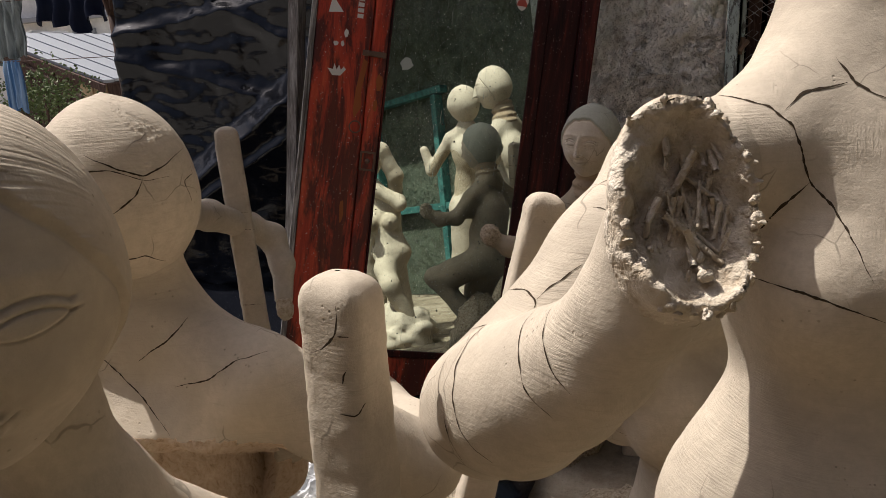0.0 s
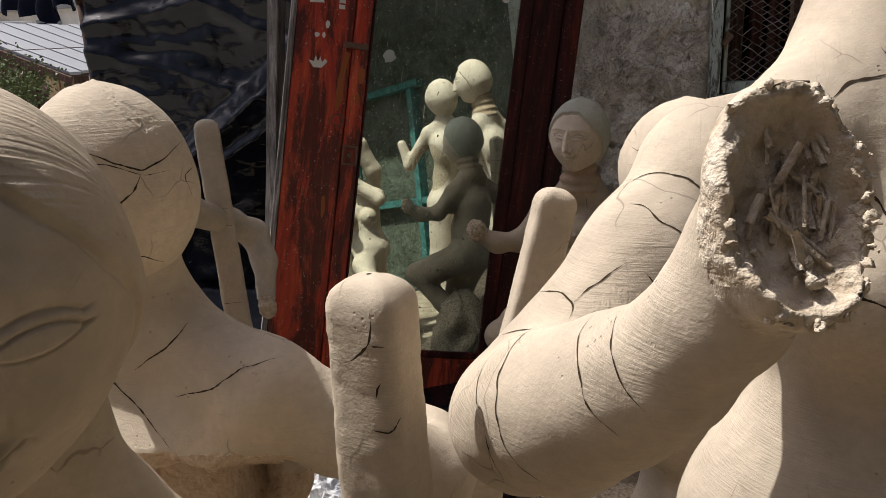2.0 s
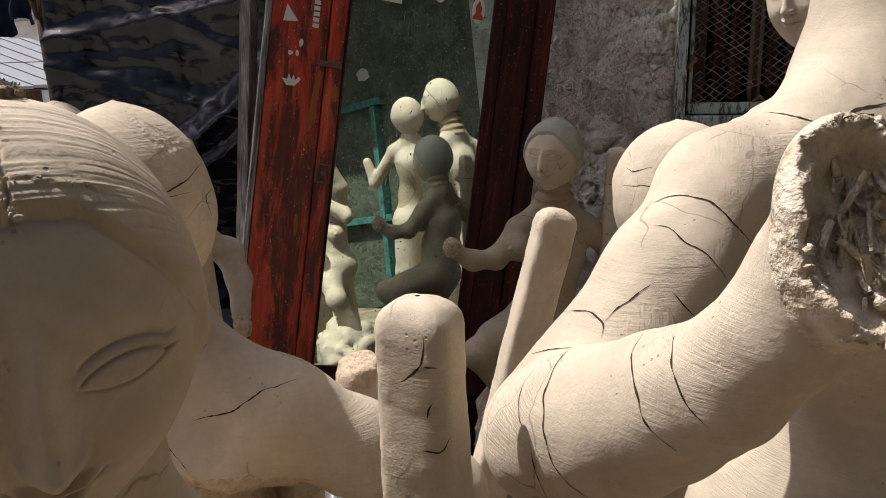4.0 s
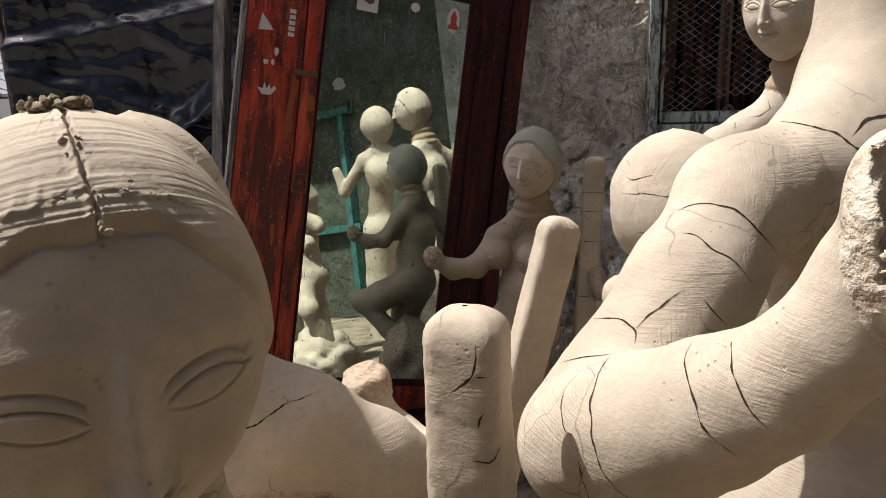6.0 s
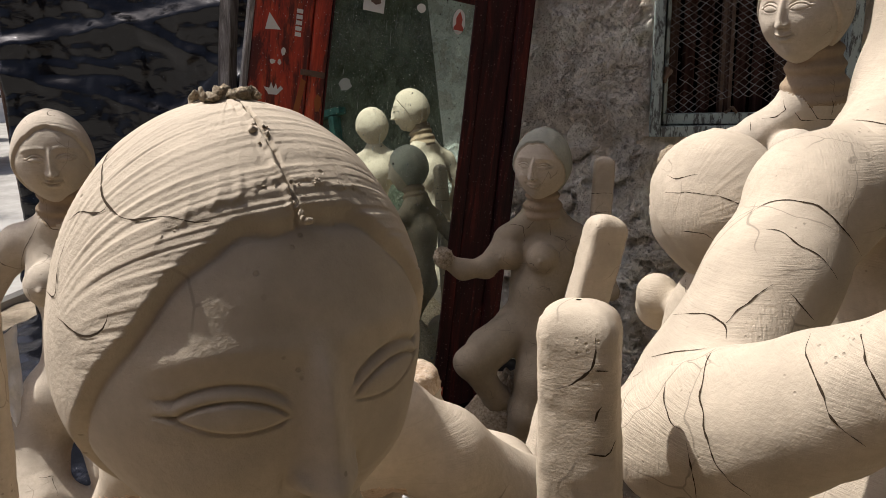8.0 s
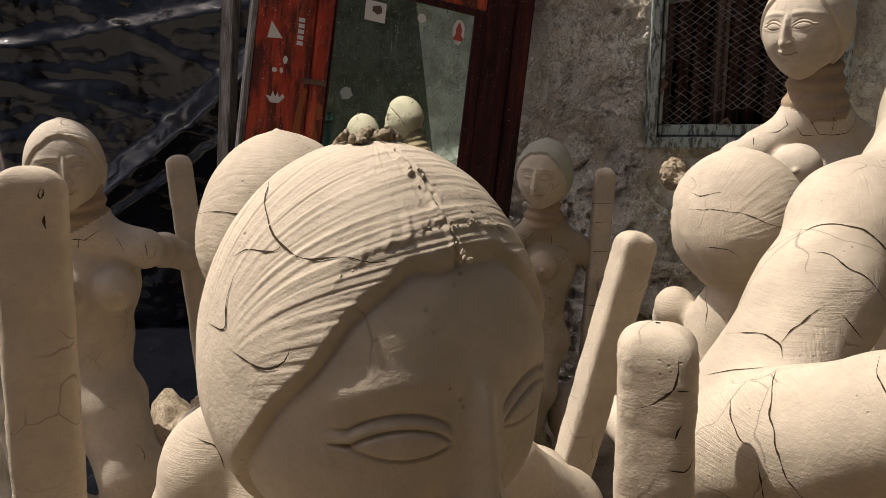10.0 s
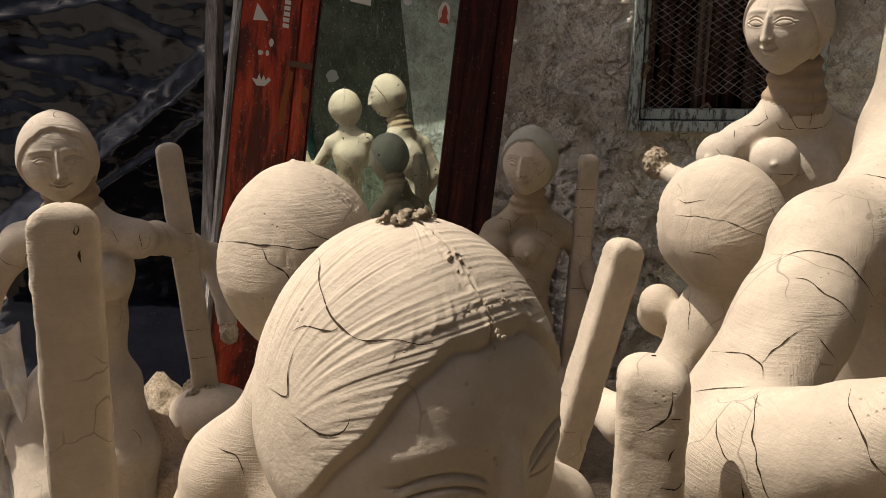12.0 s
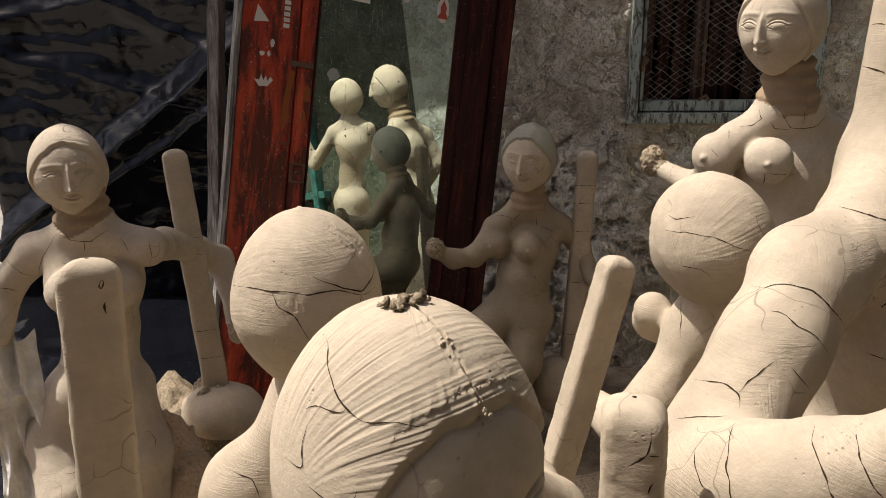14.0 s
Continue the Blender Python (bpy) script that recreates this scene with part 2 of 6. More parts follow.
k = Mat("grey_white_sheet", (0.55, 0.55, 0.55), 0.5, 0, 0.5)
k.color(k.ramp(k.noise(35, 4), [(0.35, (0.30, 0.31, 0.33)), (0.6, (0.60, 0.60, 0.59))]))
k.bump(k.noise(60, 5, 0.6, 1.0), 0.6, 0.006)
M_SHEET = k.m

k = Mat("torn_white_plastic", (0.75, 0.73, 0.68), 0.4, 0, 0.5)
k.color(k.ramp(k.noise(30, 4), [(0.35, (0.55, 0.53, 0.48)), (0.6, (0.82, 0.80, 0.75))]))
k.bump(k.noise(60, 5, 0.6, 1.0), 0.6, 0.006)
M_WRAP = k.m

k = Mat("dusty_ground", (0.2, 0.17, 0.13), 0.95, 0, 0.15)
k.color(k.ramp(k.noise(9, 6, 0.7), [(0.3, (0.10, 0.078, 0.052)), (0.52, (0.27, 0.22, 0.155)), (0.72, (0.42, 0.36, 0.27))]))
k.bump(k.noise(30, 6, 0.7), 0.8, 0.02)
M_GROUND = k.m

M_IRON = Mat("rusty_iron", (0.17, 0.11, 0.075), 0.55, 0.5, 0.4).m
k = Mat("rust_wire", (0.22, 0.18, 0.16), 0.7, 0.3, 0.4)
k.color(k.ramp(k.noise(60, 3), [(0.4, (0.12, 0.08, 0.06)), (0.6, (0.36, 0.33, 0.31))]))
M_WIRE = k.m
# Near-black: the darkness of the unlit room is put into the wall colour.
M_INNER = Mat("unlit_room_black", (0.012, 0.009, 0.008), 0.9, 0, 0.1).m
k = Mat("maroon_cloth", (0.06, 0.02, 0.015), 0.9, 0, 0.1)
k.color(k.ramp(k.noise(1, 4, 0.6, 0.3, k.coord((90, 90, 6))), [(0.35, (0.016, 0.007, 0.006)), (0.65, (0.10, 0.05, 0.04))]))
M_CURTAIN = k.m
M_WHITE = Mat("white_paper_scraps", (0.72, 0.69, 0.62), 0.8, 0, 0.2).m
M_STICKER = Mat("red_print", (0.42, 0.08, 0.05), 0.5, 0, 0.4).m
M_ORANGE = Mat("bare_orange_wood", (0.33, 0.105, 0.03), 0.7, 0, 0.3).m
k = Mat("leaf_green", (0.09, 0.14, 0.05), 0.6, 0, 0.3)
k.color(k.ramp(k.random(), [(0.2, (0.10, 0.13, 0.04)), (0.8, (0.24, 0.26, 0.10))]))
M_LEAF = k.m
k = Mat("blue_cloth", (0.12, 0.24, 0.42), 0.85, 0, 0.2)
k.color(k.ramp(k.noise(1, 3, 0.5, 0, k.coord((60, 60, 3))), [(0.4, (0.07, 0.16, 0.32)), (0.6, (0.30, 0.42, 0.58))]))
M_BLUE = k.m
M_NAVY = Mat("navy_cloth", (0.012, 0.016, 0.035), 0.9, 0, 0.2).m
k = Mat("concrete_lane", (0.22, 0.21, 0.19), 0.9, 0, 0.2)
k.color(k.ramp(k.noise(3, 5, 0.7), [(0.3, (0.20, 0.19, 0.165)), (0.6, (0.36, 0.345, 0.31))]))
M_LANE = k.m
k = Mat("pale_street_wall", (0.72, 0.70, 0.66), 0.9, 0, 0.2)
k.color(k.ramp(k.noise(2, 5, 0.7), [(0.3, (0.50, 0.49, 0.46)), (0.6, (0.78, 0.76, 0.72))]))
M_STREET = k.m
M_TIN = Mat("grey_tin_sheet", (0.30, 0.31, 0.32), 0.55, 0.3, 0.4).m

# ---- building helpers ----


def mesh_ob(name, verts, faces, mats, parent=None, smooth=True, mat_index=None):
    me = bpy.data.meshes.new(name)
    me.from_pydata([tuple(v) for v in verts], [], [tuple(f) for f in faces])
    for m in (mats if isinstance(mats, (list, tuple)) else [mats]):
        me.materials.append(m)
    if mat_index is not None:
        me.polygons.foreach_set("material_index", np.asarray(mat_index, dtype=np.int32))
    me.polygons.foreach_set("use_smooth", np.full(len(me.polygons), smooth))
    me.update()
    ob = new(name, me)
    if parent is not None:
        ob.parent = parent
    return ob


def part(name, bm, material, parent=None, label="", smooth=False):
    me = bpy.data.meshes.new(name)
    bmesh.ops.recalc_face_normals(bm, faces=bm.faces)
    bm.to_mesh(me)
    bm.free()
    me.materials.append(material)
    me.polygons.foreach_set("use_smooth", np.full(len(me.polygons), smooth))
    ob = new(name, me)
    if parent is not None:
        ob.parent = parent
    if label:
        tagged(ob, label)
    return ob


def box(bm, lo, hi, bevel=0.0, m=None, segs=2):
    lo, hi = Vector(lo), Vector(hi)
    r = bmesh.ops.create_cube(bm, size=1.0)
    vs = r["verts"]
    for v in vs:
        v.co = Vector(((lo[i] + hi[i]) / 2 + v.co[i] * (hi[i] - lo[i]) for i in range(3)))
    if m is not None:
        bmesh.ops.transform(bm, matrix=m, verts=vs)
    if bevel:
        es = list({e for v in vs for e in v.link_edges})
        bmesh.ops.bevel(bm, geom=es, offset=bevel, segments=segs, affect='EDGES', profile=0.6)
    return bm


def rod(bm, a, b, r, n=8, r2=None):
    a, b = Vector(a), Vector(b)
    d = b - a
    res = bmesh.ops.create_cone(bm, cap_ends=True, segments=n, radius1=r, radius2=r if r2 is None else r2, depth=d.length)
    m = Matrix.Translation((a + b) / 2) @ d.to_track_quat('Z', 'Y').to_matrix().to_4x4()
    bmesh.ops.transform(bm, matrix=m, verts=res["verts"])
    return bm


def nz(p, f, seed=0.0):
    return noise.noise(Vector((p[0] * f + seed, p[1] * f - seed, p[2] * f + 2 * seed)))

from mathutils.bvhtree import BVHTree
# ---- clay modelling ----


def grid_noise(P, f, seed=0):
    """Cheap smooth noise for arrays of points: a sum of warped sines."""
    x, y, z = P[..., 0] * f + seed * 1.7, P[..., 1] * f + seed * 2.3, P[..., 2] * f - seed * 0.9
    a = np.sin(x + 1.3 * np.sin(y * 0.9 + z)) + np.sin(y * 1.1 + 1.2 * np.sin(z * 1.2 + x * 0.7))
    b = np.sin(z * 0.95 + 1.1 * np.sin(x * 1.3 - y * 0.6)) + 0.6 * np.sin(2.3 * x + 1.9 * y - 2.1 * z)
    return (a + b) / 3.6


def smin(a, b, k):
    h = np.clip(0.5 + 0.5 * (b - a) / k, 0, 1)
    return b + (a - b) * h - k * h * (1 - h)


def field_cone(P, a, b, ra, rb):
    a, b = np.array(a), np.array(b)
    d = b - a
    t = np.clip(((P - a) @ d) / (d @ d), 0, 1)
    return np.linalg.norm(P - a - t[..., None] * d, axis=-1) - (ra + (rb - ra) * t)


def field_egg(P, c, r, rot=None):
    q = P - np.array(c)
    if rot is not None:
        q = q @ np.array(rot)
    r = np.array(r)
    k0 = np.linalg.norm(q / r, axis=-1)
    k1 = np.linalg.norm(q / (r * r), axis=-1)
    return k0 * (k0 - 1) / np.maximum(k1, 1e-9)


def nets(F, lo, h):
    """The surface where the field F is zero, as quads."""
    s = F < 0
    corner = [(i, j, k) for i in (0, 1) for j in (0, 1) for k in (0, 1)]

    def sl(o):
        return tuple(slice(c, c + n - 1) for c, n in zip(o, F.shape))

    total = sum(s[sl(c)].astype(np.int8) for c in corner)
    live = (total > 0) & (total < 8)
    base = np.stack(np.nonzero(live), -1)
    cnt, acc = np.zeros(len(base)), np.zeros((len(base), 3))
    val = {c: F[tuple((base + np.array(c)).T)].astype(float) for c in corner}
    for a in corner:
        for ax in range(3):
            if a[ax] == 1:
                continue
            b = tuple(a[i] + (i == ax) for i in range(3))
            fa, fb = val[a], val[b]
            hit = (fa < 0) != (fb < 0)
            t = np.where(hit, fa / np.where(fa == fb, 1, fa - fb), 0)
            p = np.tile(np.array(a, float), (len(base), 1))
            p[:, ax] += t
            acc += p * hit[:, None]
            cnt += hit
    idx = np.full(live.shape, -1)
    idx[live] = np.arange(len(base))
    V = np.array(lo) + h * (base + acc / cnt[:, None])
    quads = []
    for ax in range(3):
        u, v = (ax + 1) % 3, (ax + 2) % 3
        A = [slice(None)] * 3
        B = [slice(None)] * 3
        A[ax], B[ax] = slice(0, -1), slice(1, None)
        sa, sb = s[tuple(A)], s[tuple(B)]
        e = np.stack(np.nonzero(sa != sb), -1)
        flip = sa[tuple(e.T)]
        ok = (e[:, u] > 0) & (e[:, v] > 0) & (e[:, u] < F.shape[u] - 1) & (e[:, v] < F.shape[v] - 1)
        e, flip = e[ok], flip[ok]
        ring = []
        for du, dv in ((-1, -1), (0, -1), (0, 0), (-1, 0)):
            c = e.copy()
            c[:, u] += du
            c[:, v] += dv
            ring.append(idx[tuple(c.T)])
        q = np.stack(ring, -1)
        q[~flip] = q[~flip][:, ::-1]
        quads.append(q)
    Q = np.concatenate(quads)
    return V, Q[(Q >= 0).all(1)]


def model(pieces, h, blend=0.010, rough=0.0006, cuts=(), seed=0, knobs=(), dents=()):
    """Clay built of cones and eggs that run into one another. cuts: (point, normal) of broken ends; dents: (centre, radii, turn) of hollows."""
    lo, hi = np.full(3, 1e9), np.full(3, -1e9)
    for p in pieces:
        if p[0] == 'c':
            for q, r in ((p[1], p[3]), (p[2], p[4])):
                lo, hi = np.minimum(lo, np.array(q) - r), np.maximum(hi, np.array(q) + r)
        else:
            r = max(p[2])
            lo, hi = np.minimum(lo, np.array(p[1]) - r), np.maximum(hi, np.array(p[1]) + r)
    lo, hi = lo - 4 * h, hi + 4 * h
    n = np.ceil((hi - lo) / h).astype(int) + 1
    ax = [lo[i] + h * np.arange(n[i]) for i in range(3)]
    P = np.stack(np.meshgrid(*ax, indexing='ij'), -1).astype(np.float32)
    F = np.full(P.shape[:3], 0.05, dtype=np.float32)
    for p in pieces:
        if p[0] == 'c':
            r = max(p[3], p[4])
            plo, phi = np.minimum(p[1], p[2]) - r, np.maximum(p[1], p[2]) + r
            kk = p[5] if len(p) > 5 else blend
        else:
            plo, phi = np.array(p[1]) - max(p[2]), np.array(p[1]) + max(p[2])
            kk = p[4] if len(p) > 4 else blend
        i0 = np.clip(((plo - lo - 1.2 * kk) / h).astype(int) - 2, 0, n)
        i1 = np.clip(((phi - lo + 1.2 * kk) / h).astype(int) + 3, 0, n)
        box_ = tuple(slice(u, v) for u, v in zip(i0, i1))
        f = field_cone(P[box_], *p[1:5]) if p[0] == 'c' else field_egg(P[box_], p[1], p[2], p[3] if len(p) > 3 else None)
        F[box_] = smin(F[box_], f, kk)
    skin = np.abs(F) < 0.008
    Ps = P[skin]
    F[skin] += rough * grid_noise(Ps, 90, seed) + 0.4 * rough * grid_noise(Ps, 260, seed + 5)
    for pt, far, amp in knobs:
        near = (np.linalg.norm(P - np.array(pt, dtype=np.float32), axis=-1) < far) & (np.abs(F) < 0.01)
        Pn = P[near]
        F[near] += amp * (0.8 * grid_noise(Pn, 700, seed + 3) + 0.9 * grid_noise(Pn, 1600, seed + 4))
    for c in cuts:
        pt, nrm, far = np.array(c[0]), np.array(c[1], float), c[2]
        nrm /= np.linalg.norm(nrm)
        near = np.linalg.norm(P - pt.astype(np.float32), axis=-1) < far
        Pn = P[near]
        d = (Pn - pt) @ nrm + 0.0026 * grid_noise(Pn, 230, seed + 1) + 0.0013 * grid_noise(Pn, 620, seed + 2) + 0.0007 * grid_noise(Pn, 1500, seed + 3)
        F[near] = np.maximum(F[near], d)
    for centre, radii, turn in dents:
        near = np.linalg.norm(P - np.array(centre, dtype=np.float32), axis=-1) < max(radii) * 1.3
        Pn = P[near]
        d = field_egg(Pn, centre, radii, turn) + 0.0014 * grid_noise(Pn, 240, seed + 6) + 0.0009 * grid_noise(Pn, 700, seed + 7)
        F[near] = np.maximum(F[near], -d)
    return nets(F, lo, h)


def chain(pts, rs):
    """A limb through points with the radius at each."""
    return [('c', pts[i], pts[i + 1], rs[i], rs[i + 1]) for i in range(len(pts) - 1)]


def smooth01(x, a, b):
    t = np.clip((x - a) / (b - a), 0, 1)
    return t * t * (3 - 2 * t)


def value_noise(u, v, seed):
    """Smooth random values on a grid of unit cells."""
    table = np.random.RandomState(seed).uniform(-1, 1, (257, 67))
    iu, iv = np.floor(u).astype(int), np.floor(v).astype(int)
    fu, fv = u - iu, v - iv
    fu, fv = fu * fu * (3 - 2 * fu), fv * fv * (3 - 2 * fv)
    a, b = table[iu % 257, iv % 67], table[(iu + 1) % 257, iv % 67]
    c, d = table[iu % 257, (iv + 1) % 67], table[(iu + 1) % 257, (iv + 1) % 67]
    return (a * (1 - fu) + b * fu) * (1 - fv) + (c * (1 - fu) + d * fu) * fv


def head_shell(size, nu=120, nv=90, face=True, seam=0.0, comb=0.0003, seed=0, hair=0.0022, depth=1.0, line=1.0, ledge=0.006, eye=(0.37, 0.26), socket=0.6, scuff=0.0):
    """A modelled head round its centre: the face looks along -y. size: half the width. Also tells which quads are hair."""
    th = np.linspace(-math.pi / 2, math.pi / 2, nv)
    ph = np.linspace(-math.pi, math.pi, nu, endpoint=False)
    T, H = np.meshgrid(th, ph, indexing='ij')
    sx, sy, sz = np.cos(T) * np.sin(H), -np.cos(T) * np.cos(H), np.sin(T)
    a, b, c = 1.0, 1.14 * depth, 1.33
    low = np.clip(-sz, 0, 1)
    X = a * sx * (1 - (0.36 if face else 0.33) * low ** 1.6)
    Y = b * sy * np.where(sy > 0, 1 - 0.34 * low ** 1.2, 1 - 0.10 * low)
    Z = c * sz * (1 - 0.06 * low)
    Y = np.where((sy < 0), Y * (1 - 0.05 * np.exp(-(X / 0.45) ** 2)), Y)
    front = smooth01(-sy, 0.15, 0.5)
    D = np.zeros_like(X)
    Pn = np.stack([X, Y, Z], -1)
    if face:
        ax_ = np.abs(X)

        def g(x0, z0, wx, wz):
            return np.exp(-((ax_ - x0) / wx) ** 2 - ((Z - z0) / wz) ** 2)

        ez, ex, ew = 0.0, *eye
        u = (ax_ - ex) / ew
        al = np.clip(1 - u ** 2, 0, 1)
        slant = 0.10 * (ax_ - ex)
        # the upper lid arches and runs on past the outer corner; the lower lid is flatter
        zu, zl = ez + slant + 0.095 * al ** 0.8 - 0.01, ez + slant - 0.058 * al ** 0.9 - 0.01
        inx = smooth01(ax_, ex - ew - 0.02, ex - ew + 0.04) * (1 - smooth01(ax_, ex + ew, ex + ew + 0.10))
        within = smooth01(Z, zl - 0.01, zl + 0.02) * (1 - smooth01(Z, zu - 0.02, zu + 0.01)) * (al > 0)
        D -= socket * 0.085 * g(ex - 0.04, ez + 0.02, 0.27, 0.20) * front
        D += socket * 0.075 * g(ex, ez + 0.01, 0.20, 0.11) * front
        D += 0.010 * within * np.sqrt(al) * front
        D += socket * 0.018 * np.exp(-((Z - zu - 0.034) / 0.026) ** 2) * inx * front
        D -= line * 0.028 * np.exp(-((Z - zu - 0.004) / 0.013) ** 2) * inx * front
        D -= line * 0.032 * np.exp(-((Z - zu - 0.085) / 0.018) ** 2) * inx * front
        D -= line * 0.020 * np.exp(-((Z - zl) / 0.013) ** 2) * inx * front
        D += socket * 0.006 * np.exp(-((Z - zl + 0.03) / 0.03) ** 2) * inx * front
        brow = ez + 0.315 - 0.45 * (ax_ - 0.36) ** 2
        brows = smooth01(ax_, 0.05, 0.13) * (1 - smooth01(ax_, 0.62, 0.80)) * front
        D += socket * 0.030 * np.exp(-((Z - brow) / 0.06) ** 2) * brows
        # nose: a narrow bridge from the brows, a soft tip and small wings
        along = np.clip((0.24 - Z) / 0.64, 0, 1)
        inside = smooth01(Z, -0.47, -0.40) * (1 - smooth01(Z, 0.12, 0.40))
        D += (0.060 + 0.150 * along ** 1.2) * np.exp(-(X / (0.062 + 0.045 * along)) ** 2) * inside * front
        D += 0.050 * np.exp(-(X / 0.085) ** 2 - ((Z + 0.36) / 0.07) ** 2) * front
        D += 0.060 * g(0.125, -0.375, 0.050, 0.055) * front
        D -= 0.035 * g(0.185, -0.40, 0.030, 0.07) * front
        D -= 0.060 * g(0.060, -0.455, 0.034, 0.024) * front
        D -= 0.022 * np.exp(-(X / 0.035) ** 2 - ((Z + 0.52) / 0.05) ** 2) * front
        # lips: full, closed, turned up at the corners
        mouth = -0.635 + 0.55 * ax_ ** 2
        mw = 1 - smooth01(ax_, 0.10, 0.245)
        bow = 0.018 * np.exp(-(X / 0.05) ** 2)
        D += 0.075 * np.exp(-((Z - mouth - 0.045 + bow) / 0.036) ** 2) * mw * front
        D += 0.085 * np.exp(-((Z - mouth + 0.055) / 0.042) ** 2) * (1 - smooth01(ax_, 0.07, 0.20)) * front
        D -= line * 0.050 * np.exp(-((Z - mouth) / 0.014) ** 2) * (1 - smooth01(ax_, 0.20, 0.28)) * front
        D -= 0.030 * g(0.265, -0.600, 0.035, 0.05) * front
        D -= 0.030 * np.exp(-(X / 0.16) ** 2 - ((Z + 0.80) / 0.05) ** 2) * front
        D += 0.070 * np.exp(-(X / 0.20) ** 2 - ((Z + 1.02) / 0.14) ** 2) * front
        D += 0.035 * g(0.46, -0.42, 0.24, 0.24) * front
    groove = 0.016 if line < 1 else 0.026
    # the wrapped hair, drawn back from a parting
    az = np.abs(H)
    edge = np.where(az < 1.9, 0.70 - 0.14 * az - 0.36 * az ** 2 + 0.05 * np.sin(3 * az), -1.0)
    edge = np.maximum(edge, -0.75)
    q = T - edge
    wob = 0.02 * np.sin(7 * H + seed) + 0.012 * np.sin(17 * H + 2 * seed)
    hairy = smooth01(q + wob, -0.03, 0.06)
    if face:
        D += hair / 0.031 * hairy
        ragged = 0.02 * np.sin(9 * H + seed) + 0.018 * value_noise(H * 14 + 40, T * 0, seed + 5) + 0.012 * value_noise(H * 40 + 40, T * 0, seed + 6)
        lip = smooth01(q - 0.12 - 0.10 * az - ragged, -0.010, 0.008) * (1 - smooth01(q - 0.12 - 0.10 * az - ragged, 0.02, 0.16) * 0.7)
        D += ledge * lip * (0.55 + 0.45 * value_noise(H * 22 + 40, T * 6 + 10, seed + 7)) * (1 - smooth01(az, 0.35, 1.0))
        D -= groove * np.exp(-((q + wob + 0.02) / 0.03) ** 2)
    # strokes of the comb, running from the parting down over the ears
    turn_, reach = np.arctan2(sz, -sy), np.arcsin(np.clip(sx, -1, 1))
    qs = turn_ - 0.16 * reach ** 2 + 0.03 * np.sin(2.3 * reach + seed)
    rid = 0.55 * value_noise(qs / 0.046 + 90, reach * 1.1 + 20, seed + 11)
    rid += 0.8 * value_noise(qs / 0.024 + 150, reach * 1.6 + 20, seed + 12)
    rid += 0.6 * value_noise(qs / 0.013 + 250, reach * 2.2 + 20, seed + 13)
    fade = 0.40 + 0.60 * smooth01(grid_noise(Pn, 2.2, seed + 3), -0.6, 0.4)
    D += comb / 0.031 * rid * hairy * fade * np.clip((1.25 - np.abs(reach)) * 3, 0, 1) * np.clip(np.hypot(sx, sy + 0.0) * 4, 0, 1)
    if seam:
        up = smooth01(q, -0.05, 0.0) * (1 - smooth01(T, 1.46, 1.54)) * (sy < 0.05)
        arc = X + 0.010 * value_noise(T * 14 + 50, T * 0, seed + 8) + 0.005 * value_noise(T * 60 + 50, T * 0, seed + 9)
        D += seam * up * (0.022 * np.exp(-((arc + 0.026) / 0.016) ** 2) * (0.8 + 0.2 * value_noise(T * 40 + 50, T * 0, seed)) - 0.034 * np.exp(-(arc / 0.011) ** 2))
        crown = np.exp(-((X / 0.17) ** 4 + ((Y - 0.04) / 0.09) ** 4)) * (Z > 0)
        D += seam * crown * 0.012
    else:
        crown = np.exp(-((X / 0.10) ** 2 + (Y / 0.10) ** 2)) * (Z > 0)
        D += crown * (0.02 + 0.04 * np.abs(grid_noise(Pn, 22, seed + 2)))
    if scuff:
        where = smooth01(value_noise(X * 4 + 30, Y * 5 + 30, seed + 4), 0.25, 0.5) * (Z > 0.3)
        D -= scuff * where * np.abs(value_noise(X * 22 + 40, Y * 34 + 40, seed + 15))
    D += 0.008 * grid_noise(Pn, 3.1, seed) + 0.004 * grid_noise(Pn, 9, seed)
    N = np.stack([X, Y * 0.9, Z * 0.6], -1)
    N /= np.linalg.norm(N, axis=-1, keepdims=True) + 1e-9
    V = ((Pn + D[..., None] * N) * size).reshape(-1, 3)
    i, j = np.meshgrid(np.arange(nv - 1), np.arange(nu), indexing='ij')
    a0, a1 = i * nu + j, i * nu + (j + 1) % nu
    Q = np.stack([a0, a1, a1 + nu, a0 + nu], -1).reshape(-1, 4)
    return V, Q, (q + wob > 0).reshape(-1)[Q].all(1)


def crumbs(spots, seed):
    """Small ragged lumps of clay: (place, radius) each."""
    rng = np.random.RandomState(seed)
    Vs, Qs, off = [], [], 0
    th, ph = np.linspace(-math.pi / 2, math.pi / 2, 7), np.linspace(0, math.tau, 9, endpoint=False)
    T, H = np.meshgrid(th, ph, indexing='ij')
    unit = np.stack([np.cos(T) * np.cos(H), np.cos(T) * np.sin(H), np.sin(T)], -1).reshape(-1, 3)
    i, j = np.meshgrid(np.arange(6), np.arange(9), indexing='ij')
    quad = np.stack([i * 9 + j, i * 9 + (j + 1) % 9, (i + 1) * 9 + (j + 1) % 9, (i + 1) * 9 + j], -1).reshape(-1, 4)
    for place, r in spots:
        stretch = rng.uniform(0.55, 1.35, 3)
        v = unit * r * stretch * (1 + 0.6 * grid_noise(unit, 3.3, rng.uniform(0, 50)))[:, None]
        Vs.append(v + np.array(place))
        Qs.append(quad + off)
        off += len(v)
    return np.concatenate(Vs), np.concatenate(Qs)


